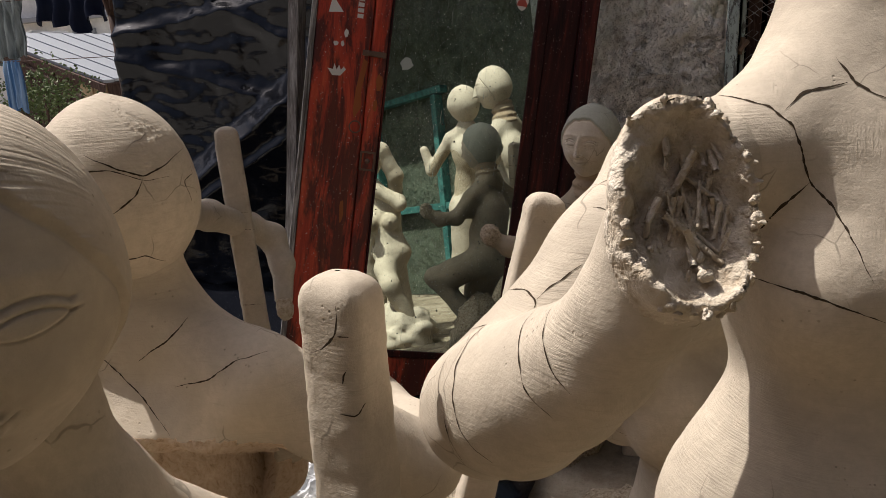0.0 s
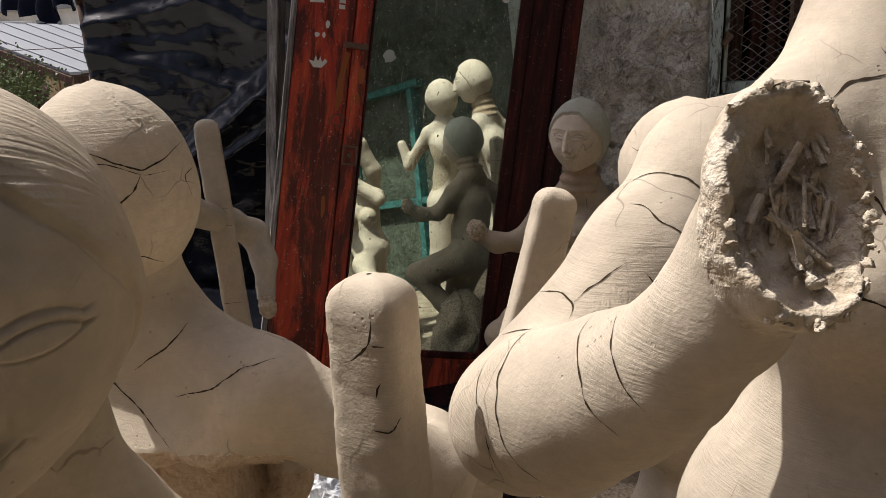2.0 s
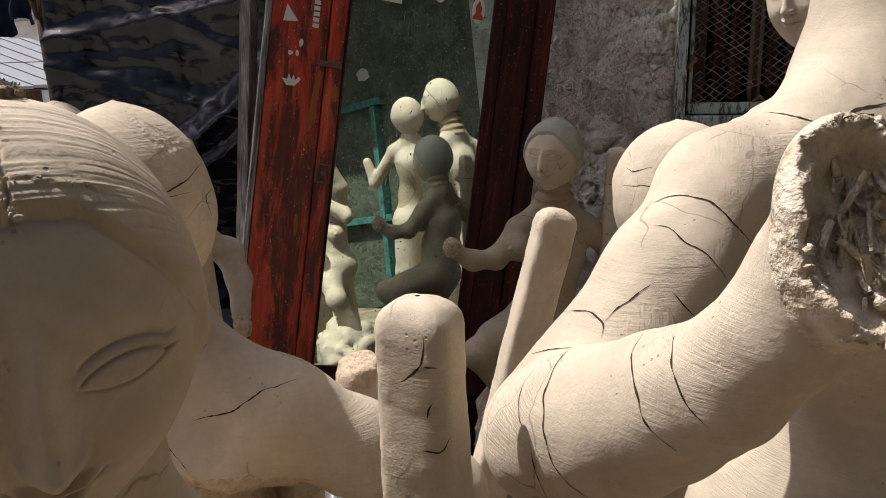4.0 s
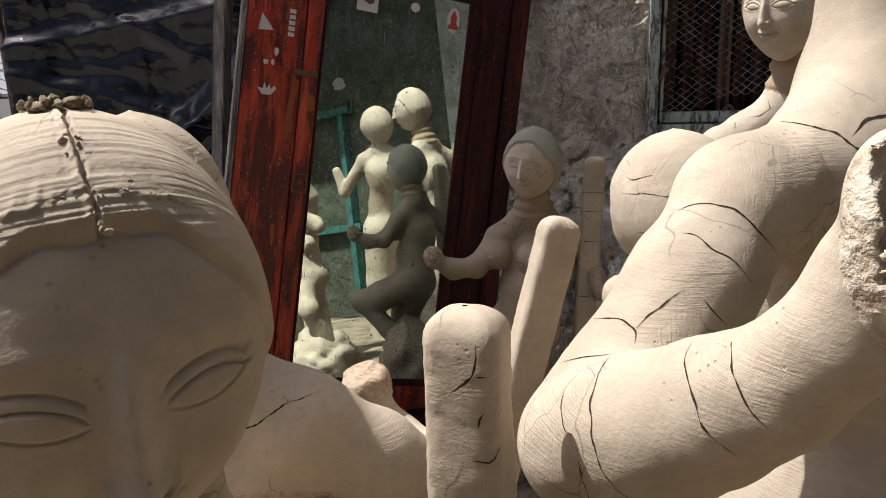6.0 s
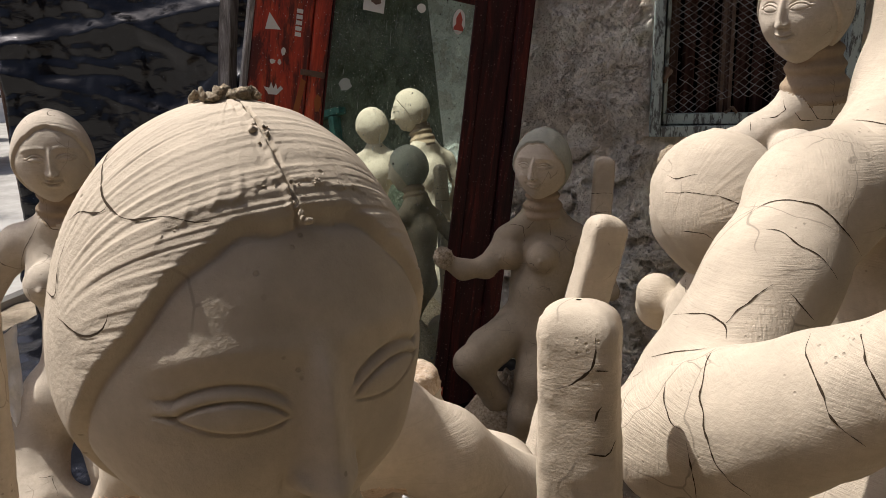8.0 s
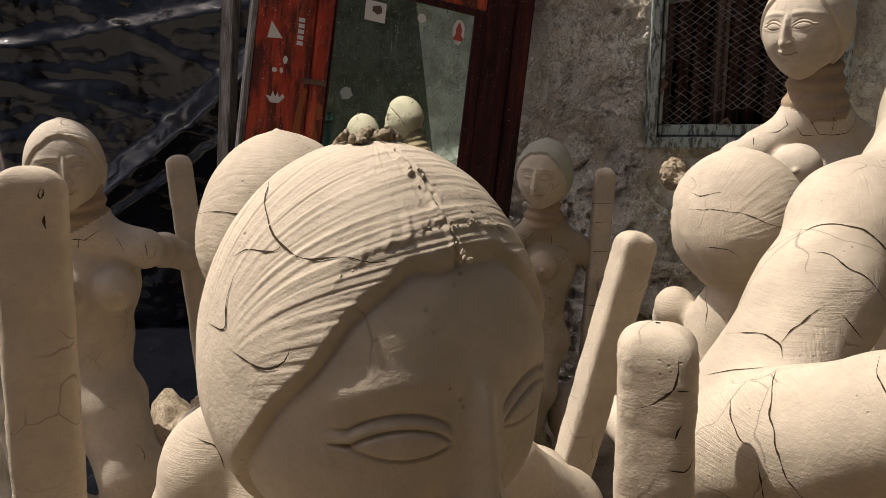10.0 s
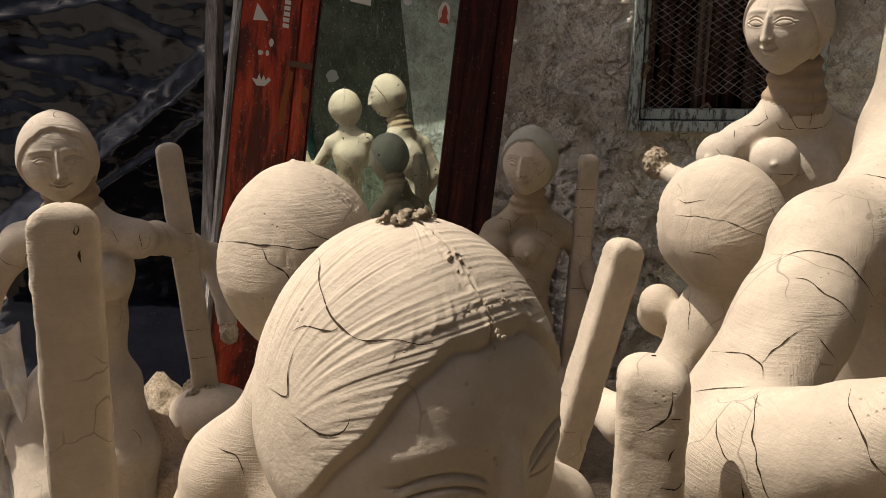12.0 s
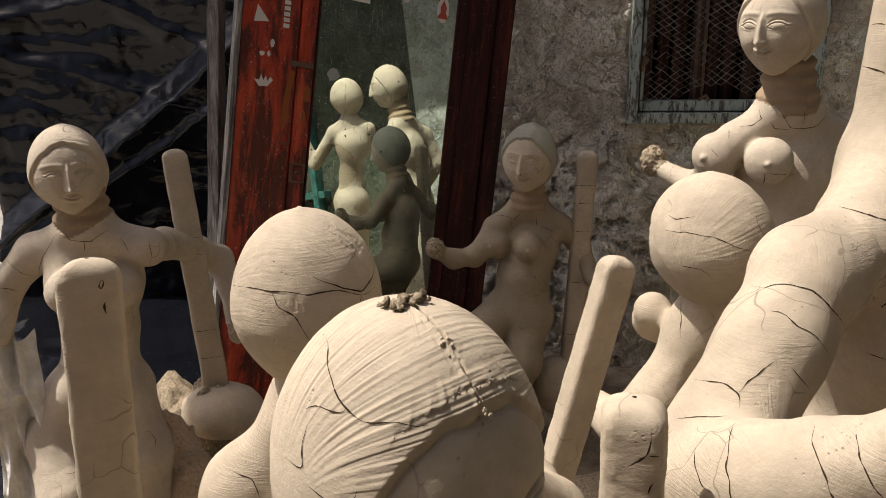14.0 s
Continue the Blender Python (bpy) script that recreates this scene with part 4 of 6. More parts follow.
def build_door():
    """Local frame: x across, z up, the face at y = 0 looking along -y; the ring pull is the origin."""
    root = new("mirror_door")
    root.matrix_world = DOOR
    tagged(root, "worn red-varnished cupboard door with a long scratched mirror, leaning", "door")
    L, R, ML, MR, B, MB, MT, T = -0.073, 0.373, 0.042, 0.268, -0.442, -0.347, 0.266, 0.78

    def bar(nm, x0, x1, z0, z1, mat, y0=0.0, y1=0.026, bev=0.003, label=""):
        return part(nm, box(bmesh.new(), (x0, y0, z0), (x1, y1, z1), bev), mat, root, label)

    bar("stile", L, ML - 0.030, B, T, M_RED)
    bar("inner_stile", ML - 0.029, ML - 0.004, B, T, M_RED, -0.004, 0.022, 0.004, "inner stile rubbed to black by the lock")
    # The right side and the beads take the shaded copy of the red wood.
    bar("stile", MR + 0.022, R - 0.030, B, T, M_RED_SHADED)
    bar("edge_moulding", R - 0.029, R, B, T, M_RED_SHADED, -0.008, 0.024, 0.005)
    bar("rail", ML - 0.003, MR + 0.021, B, MB - 0.012, M_RED)
    bar("rail", ML - 0.003, MR + 0.021, MT + 0.012, T, M_RED)
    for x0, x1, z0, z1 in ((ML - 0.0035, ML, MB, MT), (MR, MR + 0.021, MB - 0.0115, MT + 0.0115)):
        bar("bead", x0, x1, z0, z1, M_RED_SHADED, -0.003, 0.012, 0.002)
    bar("bead", ML - 0.003, MR - 0.0005, MB - 0.0115, MB, M_RED_SHADED, -0.003, 0.012, 0.002)
    bar("bead", ML - 0.003, MR - 0.0005, MT, MT + 0.0115, M_RED_SHADED, -0.003, 0.012, 0.002)
    bar("mirror", ML, MR, MB, MT, M_MIRROR, 0.0, 0.004, 0, "scratched and spotted mirror glass")
    bar("backing_board", L + 0.004, R - 0.004, B + 0.004, T - 0.004, M_BROWNWOOD, 0.0265, 0.034, 0)
    bar("edge_strip", L - 0.0085, L - 0.0005, B, T, M_WHITEWOOD, -0.001, 0.03, 0.001, "pale bare wood edge")
    # lock fittings
    bm = bmesh.new()
    for i in range(16):
        a0, a1 = math.tau * i / 16, math.tau * (i + 1) / 16
        rod(bm, (0.009 * math.cos(a0), -0.004, 0.009 * math.sin(a0)), (0.009 * math.cos(a1), -0.004, 0.009 * math.sin(a1)), 0.0011, 6)
    part("ring_pull", bm, M_IRON, root, "small iron ring pull")
    bm = bmesh.new()
    cx, cz = 0.024, -0.05
    for lo, hi in (((-.012, -.015), (.012, -.012)), ((-.012, .012), (.012, .015)), ((-.012, -.0118), (-.009, .0118)), ((.009, -.0118), (.012, .0118))):
        box(bm, (cx + lo[0], -0.0075, cz + lo[1]), (cx + hi[0], -0.0035, cz + hi[1]), 0.0005)
    part("lock_plate", bm, M_IRON, root, "square rusty escutcheon")
    bm = bmesh.new()
    bmesh.ops.create_uvsphere(bm, u_segments=10, v_segments=6, radius=0.004, matrix=Matrix.Translation((cx, -0.005, cz)))
    part("keyhole_boss", bm, M_IRON, root)
    bm = box(bmesh.new(), (0.0, -0.008, 0.108), (0.036, -0.0042, 0.1165), 0.001)
    box(bm, (0.003, -0.0105, 0.110), (0.015, -0.0082, 0.1145), 0.0008)
    part("slide_latch", bm, M_IRON, root)
    # rubbed wood and scraps of paper stuck on
    def scrap(nm, pts, mat, y=-0.0008, label=""):
        bm = bmesh.new()
        lo_ = [bm.verts.new((x, y + 0.0006, z)) for x, z in pts]
        hi_ = [bm.verts.new((x, y, z)) for x, z in pts]
        bm.faces.new(hi_)
        bm.faces.new(list(reversed(lo_)))
        for i in range(len(pts)):
            j = (i + 1) % len(pts)
            bm.faces.new((hi_[i], lo_[i], lo_[j], hi_[j]))
        return part(nm, bm, mat, root, label)

    def blob(cx, cz, rx, rz, seed, n=14, j=0.35):
        r = random.Random(seed)
        return [(cx + rx * math.cos(math.tau * i / n) * (1 - j * r.random()), cz + rz * math.sin(math.tau * i / n) * (1 - j * r.random())) for i in range(n)]

    scrap("rubbed_patch", [(-0.003, 0.012), (0.006, 0.03), (0.004, 0.055), (0.010, 0.10), (0.003, 0.104), (-0.004, 0.06), (-0.006, 0.025)], M_ORANGE, -0.0012)
    scrap("rubbed_patch", blob(0.030, 0.07, 0.006, 0.016, 4), M_ORANGE, -0.0046)
    scrap("rubbed_patch", blob(0.027, 0.035, 0.004, 0.011, 9), M_ORANGE, -0.0046)
    scrap("rubbed_patch", blob(-0.008, -0.13, 0.004, 0.02, 11), M_ORANGE, -0.0012)
    s = scrap("paper_scrap", [(-0.050, 0.083), (-0.042, 0.073), (-0.030, 0.074), (-0.022, 0.084), (-0.026, 0.088), (-0.030, 0.082), (-0.033, 0.090), (-0.036, 0.082), (-0.040, 0.091), (-0.042, 0.082)], M_WHITE, label="torn white flower-shaped scrap")
    scrap("paper_scrap", blob(-0.041, 0.121, 0.005, 0.004, 2), M_WHITE)
    scrap("paper_scrap", blob(-0.027, 0.138, 0.004, 0.007, 3), M_WHITE)
    scrap("paper_scrap", blob(-0.031, 0.122, 0.003, 0.005, 5), M_WHITE)
    scrap("paper_scrap", [(-0.056, 0.165), (-0.034, 0.168), (-0.052, 0.190)], M_WHITE)
    for i in range(5):
        scrap("label_strip", [(-0.013, 0.163 + 0.0085 * i), (-0.004, 0.163 + 0.0085 * i), (-0.004, 0.169 + 0.0085 * i), (-0.013, 0.169 + 0.0085 * i)], M_WHITE)
    # stickers on the glass
    scrap("sticker", blob(0.243, 0.235, 0.011, 0.021, 6, 18, 0.08), M_WHITE, -0.0008, "faded oval sticker")
    scrap("sticker_print", [(0.235, 0.221), (0.251, 0.221), (0.2515, 0.225), (0.2475, 0.231), (0.2485, 0.239), (0.2455, 0.246), (0.243, 0.251), (0.2405, 0.246), (0.2375, 0.239), (0.2385, 0.231), (0.2345, 0.225)], M_STICKER, -0.0016)
    scrap("sticker", [(0.085, 0.222), (0.118, 0.222), (0.118, 0.252), (0.085, 0.252)], M_WHITE, -0.0008, "torn white paper label on the glass")
    scrap("sticker_print", blob(0.104, 0.240, 0.010, 0.008, 15, 12, 0.3), M_IRON, -0.0016)
    scrap("sticker", blob(0.178, 0.243, 0.0075, 0.0075, 12, 14, 0.1), M_WHITE, -0.0008, "round white sticker")
    scrap("sticker", blob(0.070, 0.105, 0.012, 0.012, 13, 12, 0.4), M_GREYPAPER, -0.0008, "scraped paper remains on the glass")


k = Mat("bare_pale_wood", (0.5, 0.47, 0.42), 0.85, 0, 0.2)
k.color(k.ramp(k.noise(1, 6, 0.7, 0.6, k.coord((200, 200, 11))), [(0.36, (0.07, 0.06, 0.05)), (0.50, (0.22, 0.20, 0.18)), (0.66, (0.52, 0.49, 0.44))]))
M_WHITEWOOD = k.m
M_GREYPAPER = Mat("grey_paper_remains", (0.42, 0.45, 0.40), 0.9, 0, 0.2).m
build_door()


def plank(name, a, b, w, t, yaw, mat, label, cat="board", seed=0):
    """A worn board standing from a to b."""
    a, b = Vector(a), Vector(b)
    n = 24
    bm = bmesh.new()
    d = (b - a)
    m = Matrix.Translation(a) @ d.to_track_quat('Z', 'Y').to_matrix().to_4x4() @ pose(0, 0, 0, 0, 0, yaw)
    rings = []
    for i in range(n + 1):
        z = d.length * i / n
        k_ = 1 + 0.05 * noise.noise(Vector((seed, z * 18, 0)))
        rings.append([bm.verts.new(m @ Vector((sx * w / 2 * k_ + 0.002 * noise.noise(Vector((z * 9, seed, 5))), sy * t / 2, z))) for sx, sy in ((-1, -.8), (-.9, -1), (.9, -1), (1, -.8), (1, .8), (.9, 1), (-.9, 1), (-1, .8))])
    for r0, r1 in zip(rings[:-1], rings[1:]):
        for i in range(8):
            bm.faces.new((r0[i], r0[(i + 1) % 8], r1[(i + 1) % 8], r1[i]))
    bm.faces.new(rings[0])
    bm.faces.new(list(reversed(rings[-1])))
    return tagged(part(name, bm, mat), label, cat)


plank("wooden_board", (-0.405, 1.115, FLOOR), (-0.325, 1.215, 1.25), 0.020, 0.022, 32, M_GREYWOOD, "grey weathered wooden board edge beside the mirror door", seed=3)
plank("wooden_board", (-0.378, 1.09, FLOOR), (-0.358, 1.21, 0.640), 0.022, 0.012, 30, M_BROWNWOOD, "dark brown rough board leaning on the sheet", seed=5)
# ---- clay figures ----



def torso(neck_top, neck, shl, shr, waist, hip, s, front, bust=1.0, hipw=1.0, neckr=1.0, waistr=1.0, lift=(0, 0, 0)):
    nt, n_, a, b, w, h = (np.array(p, float) for p in (neck_top, neck, shl, shr, waist, hip))
    f = np.array([*front, 0.0])
    f /= np.linalg.norm(f)
    side = np.array([-f[1], f[0], 0.0])
    mid = (a + b) / 2
    chest = mid + np.array([0, 0, -0.030 * s])
    R = np.stack([side, -f, np.array([0, 0, 1.0])], 1)
    P = [('c', nt, n_, 0.0155 * s * neckr, 0.0170 * s * neckr), ('c', n_, a, 0.017 * s, 0.0165 * s, 0.014 * s), ('c', n_, b, 0.017 * s, 0.0165 * s, 0.014 * s),
         ('e', chest, (0.043 * s, 0.027 * s, 0.042 * s), R, 0.016 * s)]
    P.append(('c', chest, w, 0.031 * s, 0.0265 * s * waistr, 0.016 * s))
    P.append(('e', h, (0.045 * s * hipw, 0.034 * s, 0.036 * s), R, 0.020 * s))
    P.append(('c', w, h, 0.027 * s * waistr, 0.033 * s, 0.016 * s))
    if bust:
        for k_ in (-1, 1):
            c = chest + np.array(lift) + f * 0.0270 * s + side * k_ * 0.0225 * s + np.array([0, 0, -0.011 * s])
            P.append(('e', c, (0.0192 * s, 0.0195 * s * bust, 0.0200 * s), R, 0.0050 * s))
            P.append(('e', c + f * 0.0205 * s * bust + side * k_ * 0.004 * s - f * 0.0015 * s, (0.0026 * s, 0.0034 * s, 0.0026 * s), R, 0.002 * s))
    return P


def head(centre, size, turn, nod=0, tip=0, **kw):
    V, Q, hairy = head_shell(size, **kw)
    return placed(V, centre, turn, nod, tip), Q, hairy


def drawn(y, *pts):
    """A crack line drawn on an upright plane, laid on the clay behind it."""
    return [(x, y, z) for x, z in pts]


CR_UPPER = [
    drawn(0.34, (0.2044, 0.6836), (0.2102, 0.6873), (0.2169, 0.6885), (0.2227, 0.6872), (0.2286, 0.6830), (0.2327, 0.6777), (0.2376, 0.6717)),
    drawn(0.34, (0.2092, 0.6789), (0.2133, 0.6786), (0.2180, 0.6749), (0.2240, 0.6713), (0.2280, 0.6673), (0.2308, 0.6640)),
    drawn(0.34, (0.1828, 0.6502), (0.1923, 0.6510), (0.1978, 0.6477), (0.1981, 0.6423)),
    drawn(0.34, (0.1978, 0.6477), (0.2033, 0.6543), (0.2114, 0.6619)),
    drawn(0.34, (0.2168, 0.6586), (0.2216, 0.6538), (0.2244, 0.6503)),
]
CR_FORE = [
    drawn(0.28, (0.1865, 0.6629), (0.1832, 0.6577), (0.1820, 0.6496), (0.1829, 0.6416), (0.1860, 0.6317), (0.1899, 0.6266), (0.1948, 0.6231)),
    drawn(0.28, (0.2053, 0.6670), (0.2042, 0.6627), (0.2058, 0.6557), (0.2089, 0.6481), (0.2137, 0.6422), (0.2183, 0.6384)),
    drawn(0.28, (0.2163, 0.6710), (0.2148, 0.6678), (0.2160, 0.6596), (0.2204, 0.6518), (0.2268, 0.6455)),
    drawn(0.28, (0.1749, 0.6536), (0.1741, 0.6479), (0.1756, 0.6422), (0.1782, 0.6406)),
    drawn(0.28, (0.1789, 0.6371), (0.1809, 0.6295), (0.1827, 0.6222)),
    drawn(0.28, (0.1733, 0.6594), (0.1774, 0.6608), (0.1865, 0.6626)),
    drawn(0.28, (0.1657, 0.6512), (0.1714, 0.6565)),
]
CR_CHEST = [
    drawn(0.40, (0.2288, 0.7058), (0.2376, 0.7084), (0.2549, 0.7075), (0.2666, 0.7038), (0.2753, 0.6976), (0.2784, 0.6875), (0.2818, 0.6773), (0.2907, 0.6672), (0.2977, 0.6557), (0.3051, 0.6409)),
    drawn(0.40, (0.2719, 0.7031), (0.2775, 0.7085), (0.2909, 0.7113)),
    drawn(0.40, (0.2818, 0.6773), (0.2722, 0.6667), (0.2653, 0.6580)),
    drawn(0.40, (0.2664, 0.6409), (0.2850, 0.6353), (0.3102, 0.6267)),
    drawn(0.40, (0.2863, 0.7198), (0.2928, 0.7113), (0.3025, 0.7056)),
]
CR_BALL = [
    [(0.048, 0.310, 0.699), (0.060, 0.310, 0.695), (0.071, 0.310, 0.692), (0.080, 0.310, 0.695), (0.088, 0.310, 0.701)],
    [(0.071, 0.310, 0.692), (0.067, 0.310, 0.685), (0.054, 0.310, 0.678)],
    [(0.040, 0.320, 0.657), (0.059, 0.320, 0.662), (0.066, 0.320, 0.660)],
    [(0.064, 0.330, 0.635), (0.054, 0.330, 0.625), (0.037, 0.330, 0.614)],
    [(0.013, 0.330, 0.620), (0.024, 0.330, 0.610), (0.036, 0.330, 0.599), (0.047, 0.330, 0.583)],
    [(0.049, 0.335, 0.602), (0.066, 0.335, 0.607), (0.080, 0.335, 0.617), (0.094, 0.335, 0.622)],
]
CR_SMILE = [
    drawn(0.86, (0.3460, 0.7020), (0.3460, 0.6960), (0.3500, 0.6880), (0.3400, 0.6810), (0.3280, 0.6800)),
    drawn(0.86, (0.3640, 0.7000), (0.3710, 0.6910), (0.3790, 0.6790), (0.3920, 0.6780), (0.4040, 0.6800), (0.4110, 0.6890), (0.4110, 0.7000)),
    drawn(0.86, (0.3580, 0.6860), (0.3640, 0.6780), (0.3790, 0.6770)),
    drawn(0.86, (0.3900, 0.6980), (0.3920, 0.6910), (0.3900, 0.6820)),
    drawn(0.86, (0.3580, 0.6310), (0.3760, 0.6310), (0.3910, 0.6310)),
    drawn(0.86, (0.3590, 0.6310), (0.3600, 0.6160)),
    drawn(0.86, (0.3030, 0.6570), (0.3100, 0.6480)),
    drawn(0.86, (0.3180, 0.6770), (0.3190, 0.6680)),
]
CR_KNEEL = [
    drawn(1.03, (0.0650, 0.5350), (0.0750, 0.5380), (0.0890, 0.5350), (0.0920, 0.5190), (0.0900, 0.5090)),
    drawn(1.03, (0.1040, 0.5430), (0.0960, 0.5330), (0.0920, 0.5310)),
    drawn(1.03, (0.1230, 0.5380), (0.1250, 0.5230)),
    drawn(1.03, (0.1310, 0.5230), (0.1460, 0.5150)),
    drawn(1.03, (0.0860, 0.4850), (0.0940, 0.4860), (0.1030, 0.4840), (0.1090, 0.4770)),
]
CR_SEAT = [
    drawn(0.68, (-0.3240, 0.6060), (-0.3360, 0.5900), (-0.3440, 0.5800), (-0.3510, 0.5620)),
    drawn(0.68, (-0.2970, 0.6000), (-0.2990, 0.5880)),
    drawn(0.68, (-0.3230, 0.6130), (-0.3110, 0.5990), (-0.2910, 0.5980), (-0.2730, 0.6100)),
    drawn(0.68, (-0.2600, 0.6020), (-0.2540, 0.5880)),
    drawn(0.68, (-0.2330, 0.5990), (-0.2330, 0.5850)),
    drawn(0.68, (-0.3800, 0.5770), (-0.3680, 0.5650), (-0.3520, 0.5620)),
    drawn(0.68, (-0.3930, 0.5500), (-0.3750, 0.5470)),
]
CR_BALL2 = [
    drawn(0.31, (0.0060, 0.6990), (0.0130, 0.6970), (0.0230, 0.6960), (0.0360, 0.6950), (0.0480, 0.6970), (0.0580, 0.6960), (0.0620, 0.6990)),
    drawn(0.31, (0.0230, 0.6960), (0.0250, 0.6900), (0.0310, 0.6870), (0.0360, 0.6780)),
    drawn(0.31, (0.0010, 0.6190), (0.0080, 0.6160), (0.0110, 0.6080)),
]
CR_FRONT = [
    drawn(0.2, (0.0760, 0.7290), (0.0770, 0.7270), (0.0760, 0.7220), (0.0770, 0.7180), (0.0790, 0.7140), (0.0830, 0.7100), (0.0860, 0.7100), (0.0910, 0.7100), (0.0960, 0.7100)),
    drawn(0.2, (0.0710, 0.7120), (0.0730, 0.7130), (0.0750, 0.7120), (0.0780, 0.7110), (0.0790, 0.7130)),
    drawn(0.2, (0.0710, 0.7090), (0.0700, 0.7040), (0.0690, 0.6980), (0.0660, 0.7010)),
    drawn(0.2, (0.0700, 0.6940), (0.0730, 0.6910), (0.0760, 0.6900), (0.0800, 0.6910), (0.0810, 0.6940)),
]
CR_NECK = [
    drawn(0.42, (0.2580, 0.7660), (0.2630, 0.7660), (0.2680, 0.7640), (0.2690, 0.7630)),
    drawn(0.42, (0.2550, 0.7860), (0.2600, 0.7830), (0.2630, 0.7840), (0.2660, 0.7840)),
]
CR_POST = [
    [(0.154, 0.275, 0.664), (0.154, 0.275, 0.656), (0.151, 0.275, 0.652), (0.145, 0.275, 0.649)],
    [(0.154, 0.275, 0.655), (0.160, 0.275, 0.655)],
    [(0.155, 0.275, 0.641), (0.158, 0.275, 0.645)],
    [(0.153, 0.275, 0.632), (0.159, 0.275, 0.632), (0.169, 0.275, 0.635)],
]
CR_RB = [
    drawn(0.52, (0.1990, 0.6630), (0.2145, 0.6607), (0.2281, 0.6591), (0.2421, 0.6531), (0.2525, 0.6497)),
    drawn(0.52, (0.1999, 0.6731), (0.2052, 0.6703), (0.2170, 0.6712)),
    drawn(0.52, (0.2093, 0.6395), (0.2232, 0.6376), (0.2287, 0.6332)),
    drawn(0.52, (0.2125, 0.6194), (0.2132, 0.6059), (0.2141, 0.5901)),
]
CR_BOARD = [
    [(-0.0271, 0.2870, 0.7074), (-0.0291, 0.2870, 0.7047), (-0.0284, 0.2870, 0.7019), (-0.0262, 0.2870, 0.7015), (-0.0260, 0.2870, 0.7052), (-0.0273, 0.2870, 0.7074)],
    [(-0.0285, 0.2870, 0.6986), (-0.0256, 0.2870, 0.6987)],
    [(-0.0265, 0.2870, 0.6962), (-0.0288, 0.2870, 0.6944), (-0.0287, 0.2870, 0.6923)],
]


def build_figures():
    # the figure in front, seen from its face
    B = torso((0.088, 0.238, 0.668), (0.086, 0.248, 0.610), (0.042, 0.228, 0.588), (0.100, 0.283, 0.574), (0.090, 0.262, 0.50), (0.092, 0.26, 0.43), 1.0, (0.55, -0.83))
    B += chain([(0.042, 0.228, 0.588), (0.030, 0.215, 0.54), (0.05, 0.20, 0.50)], [0.017, 0.015, 0.012])
    B += chain([(0.092, 0.26, 0.42), (0.08, 0.24, 0.30), (0.08, 0.25, FLOOR - 0.01)], [0.05, 0.05, 0.06])
    size, centre = 0.0333, (0.0862, 0.2325, 0.6785)
    rng = np.random.RandomState(7)
    top = [((x, y, 1.388 - 0.45 * (x * x + y * y) + rng.uniform(-0.02, 0.03)), rng.uniform(0.014, 0.042)) for x, y in zip(rng.uniform(-0.19, 0.16, 46), rng.normal(0.02, 0.045, 46))]
    ridge = []
    for up, n, w in ((1.12, 6, 0.024), (1.08, 4, 0.03), (0.70, 5, 0.022)):
        for _ in range(n):
            t = up + rng.normal(0, 0.018)
            ridge.append(((rng.normal(-0.01, w), -1.09 * math.cos(t), 1.39 * math.sin(t)), rng.uniform(0.006, 0.017)))
    for _ in range(22):
        h_ = rng.uniform(-0.80, 0.55)
        t = 0.70 - 0.14 * abs(h_) - 0.36 * h_ ** 2 + 0.05 * math.sin(3 * abs(h_)) + 0.12 + 0.10 * abs(h_) + rng.normal(0, 0.012)
        ridge.append(((1.06 * math.cos(t) * math.sin(h_), -1.09 * math.cos(t) * math.cos(h_), 1.385 * math.sin(t)), rng.uniform(0.004, 0.012)))
    tv, tq = crumbs([(np.array(p) * size, r * size) for p, r in top], 3)
    rv, rq = crumbs([(np.array(p) * size, r * size) for p, r in ridge], 4)
    statue("clay_figure", "unfinished cream clay figure with combed centre-parted hair, drying", model(B, 0.0022), [head(centre, size, 45, 2, 0, nu=620, nv=900, seam=1.0, comb=0.00023, seed=2, hair=0.0014, line=0.7, ledge=0.016, eye=(0.41, 0.24), socket=0.42, depth=0.95)], M_CLAY_S, [(c, 0.00045) for c in CR_FRONT], 0.0005, 0, 3, front=(0.115, 0.074, 0.782),
           bits=[(placed(tv, centre, 45, 2), tq, 2), (placed(rv, centre, 45, 2), rq, 0)], second=M_CLOD)

    # the figure with its back turned
    B = torso((0.028, 0.349, 0.655), (0.024, 0.353, 0.622), (-0.011, 0.345, 0.586), (0.078, 0.352, 0.600), (0.03, 0.36, 0.49), (0.03, 0.36, 0.42), 1.08, (0.1, 1.0), 0.6)
    B += chain([(0.078, 0.352, 0.600), (0.100, 0.365, 0.580), (0.130, 0.395, 0.545), (0.118, 0.425, 0.540), (0.086, 0.447, 0.545), (0.0705, 0.452, 0.558), (0.0705, 0.453, 0.571)], [0.018, 0.0175, 0.0165, 0.0145, 0.0115, 0.0105, 0.0130])
    B += chain([(-0.011, 0.345, 0.586), (-0.032, 0.350, 0.545), (-0.04, 0.38, 0.50)], [0.018, 0.016, 0.012])
    core = model(chain([(0.03, 0.365, 0.60), (0.035, 0.36, 0.52), (0.03, 0.36, 0.36), (0.03, 0.36, FLOOR - 0.01)], [0.022, 0.034, 0.045, 0.055]), 0.003, rough=0.0016)
    shell = model(B, 0.0022, knobs=[((0.0705, 0.453, 0.574), 0.016, 0.0012)], cuts=[((0.0705, 0.453, 0.580), (-0.2, -0.35, 0.9), 0.02), ((0.030, 0.320, 0.581), (0.1, -0.5, -0.86), 0.066)])
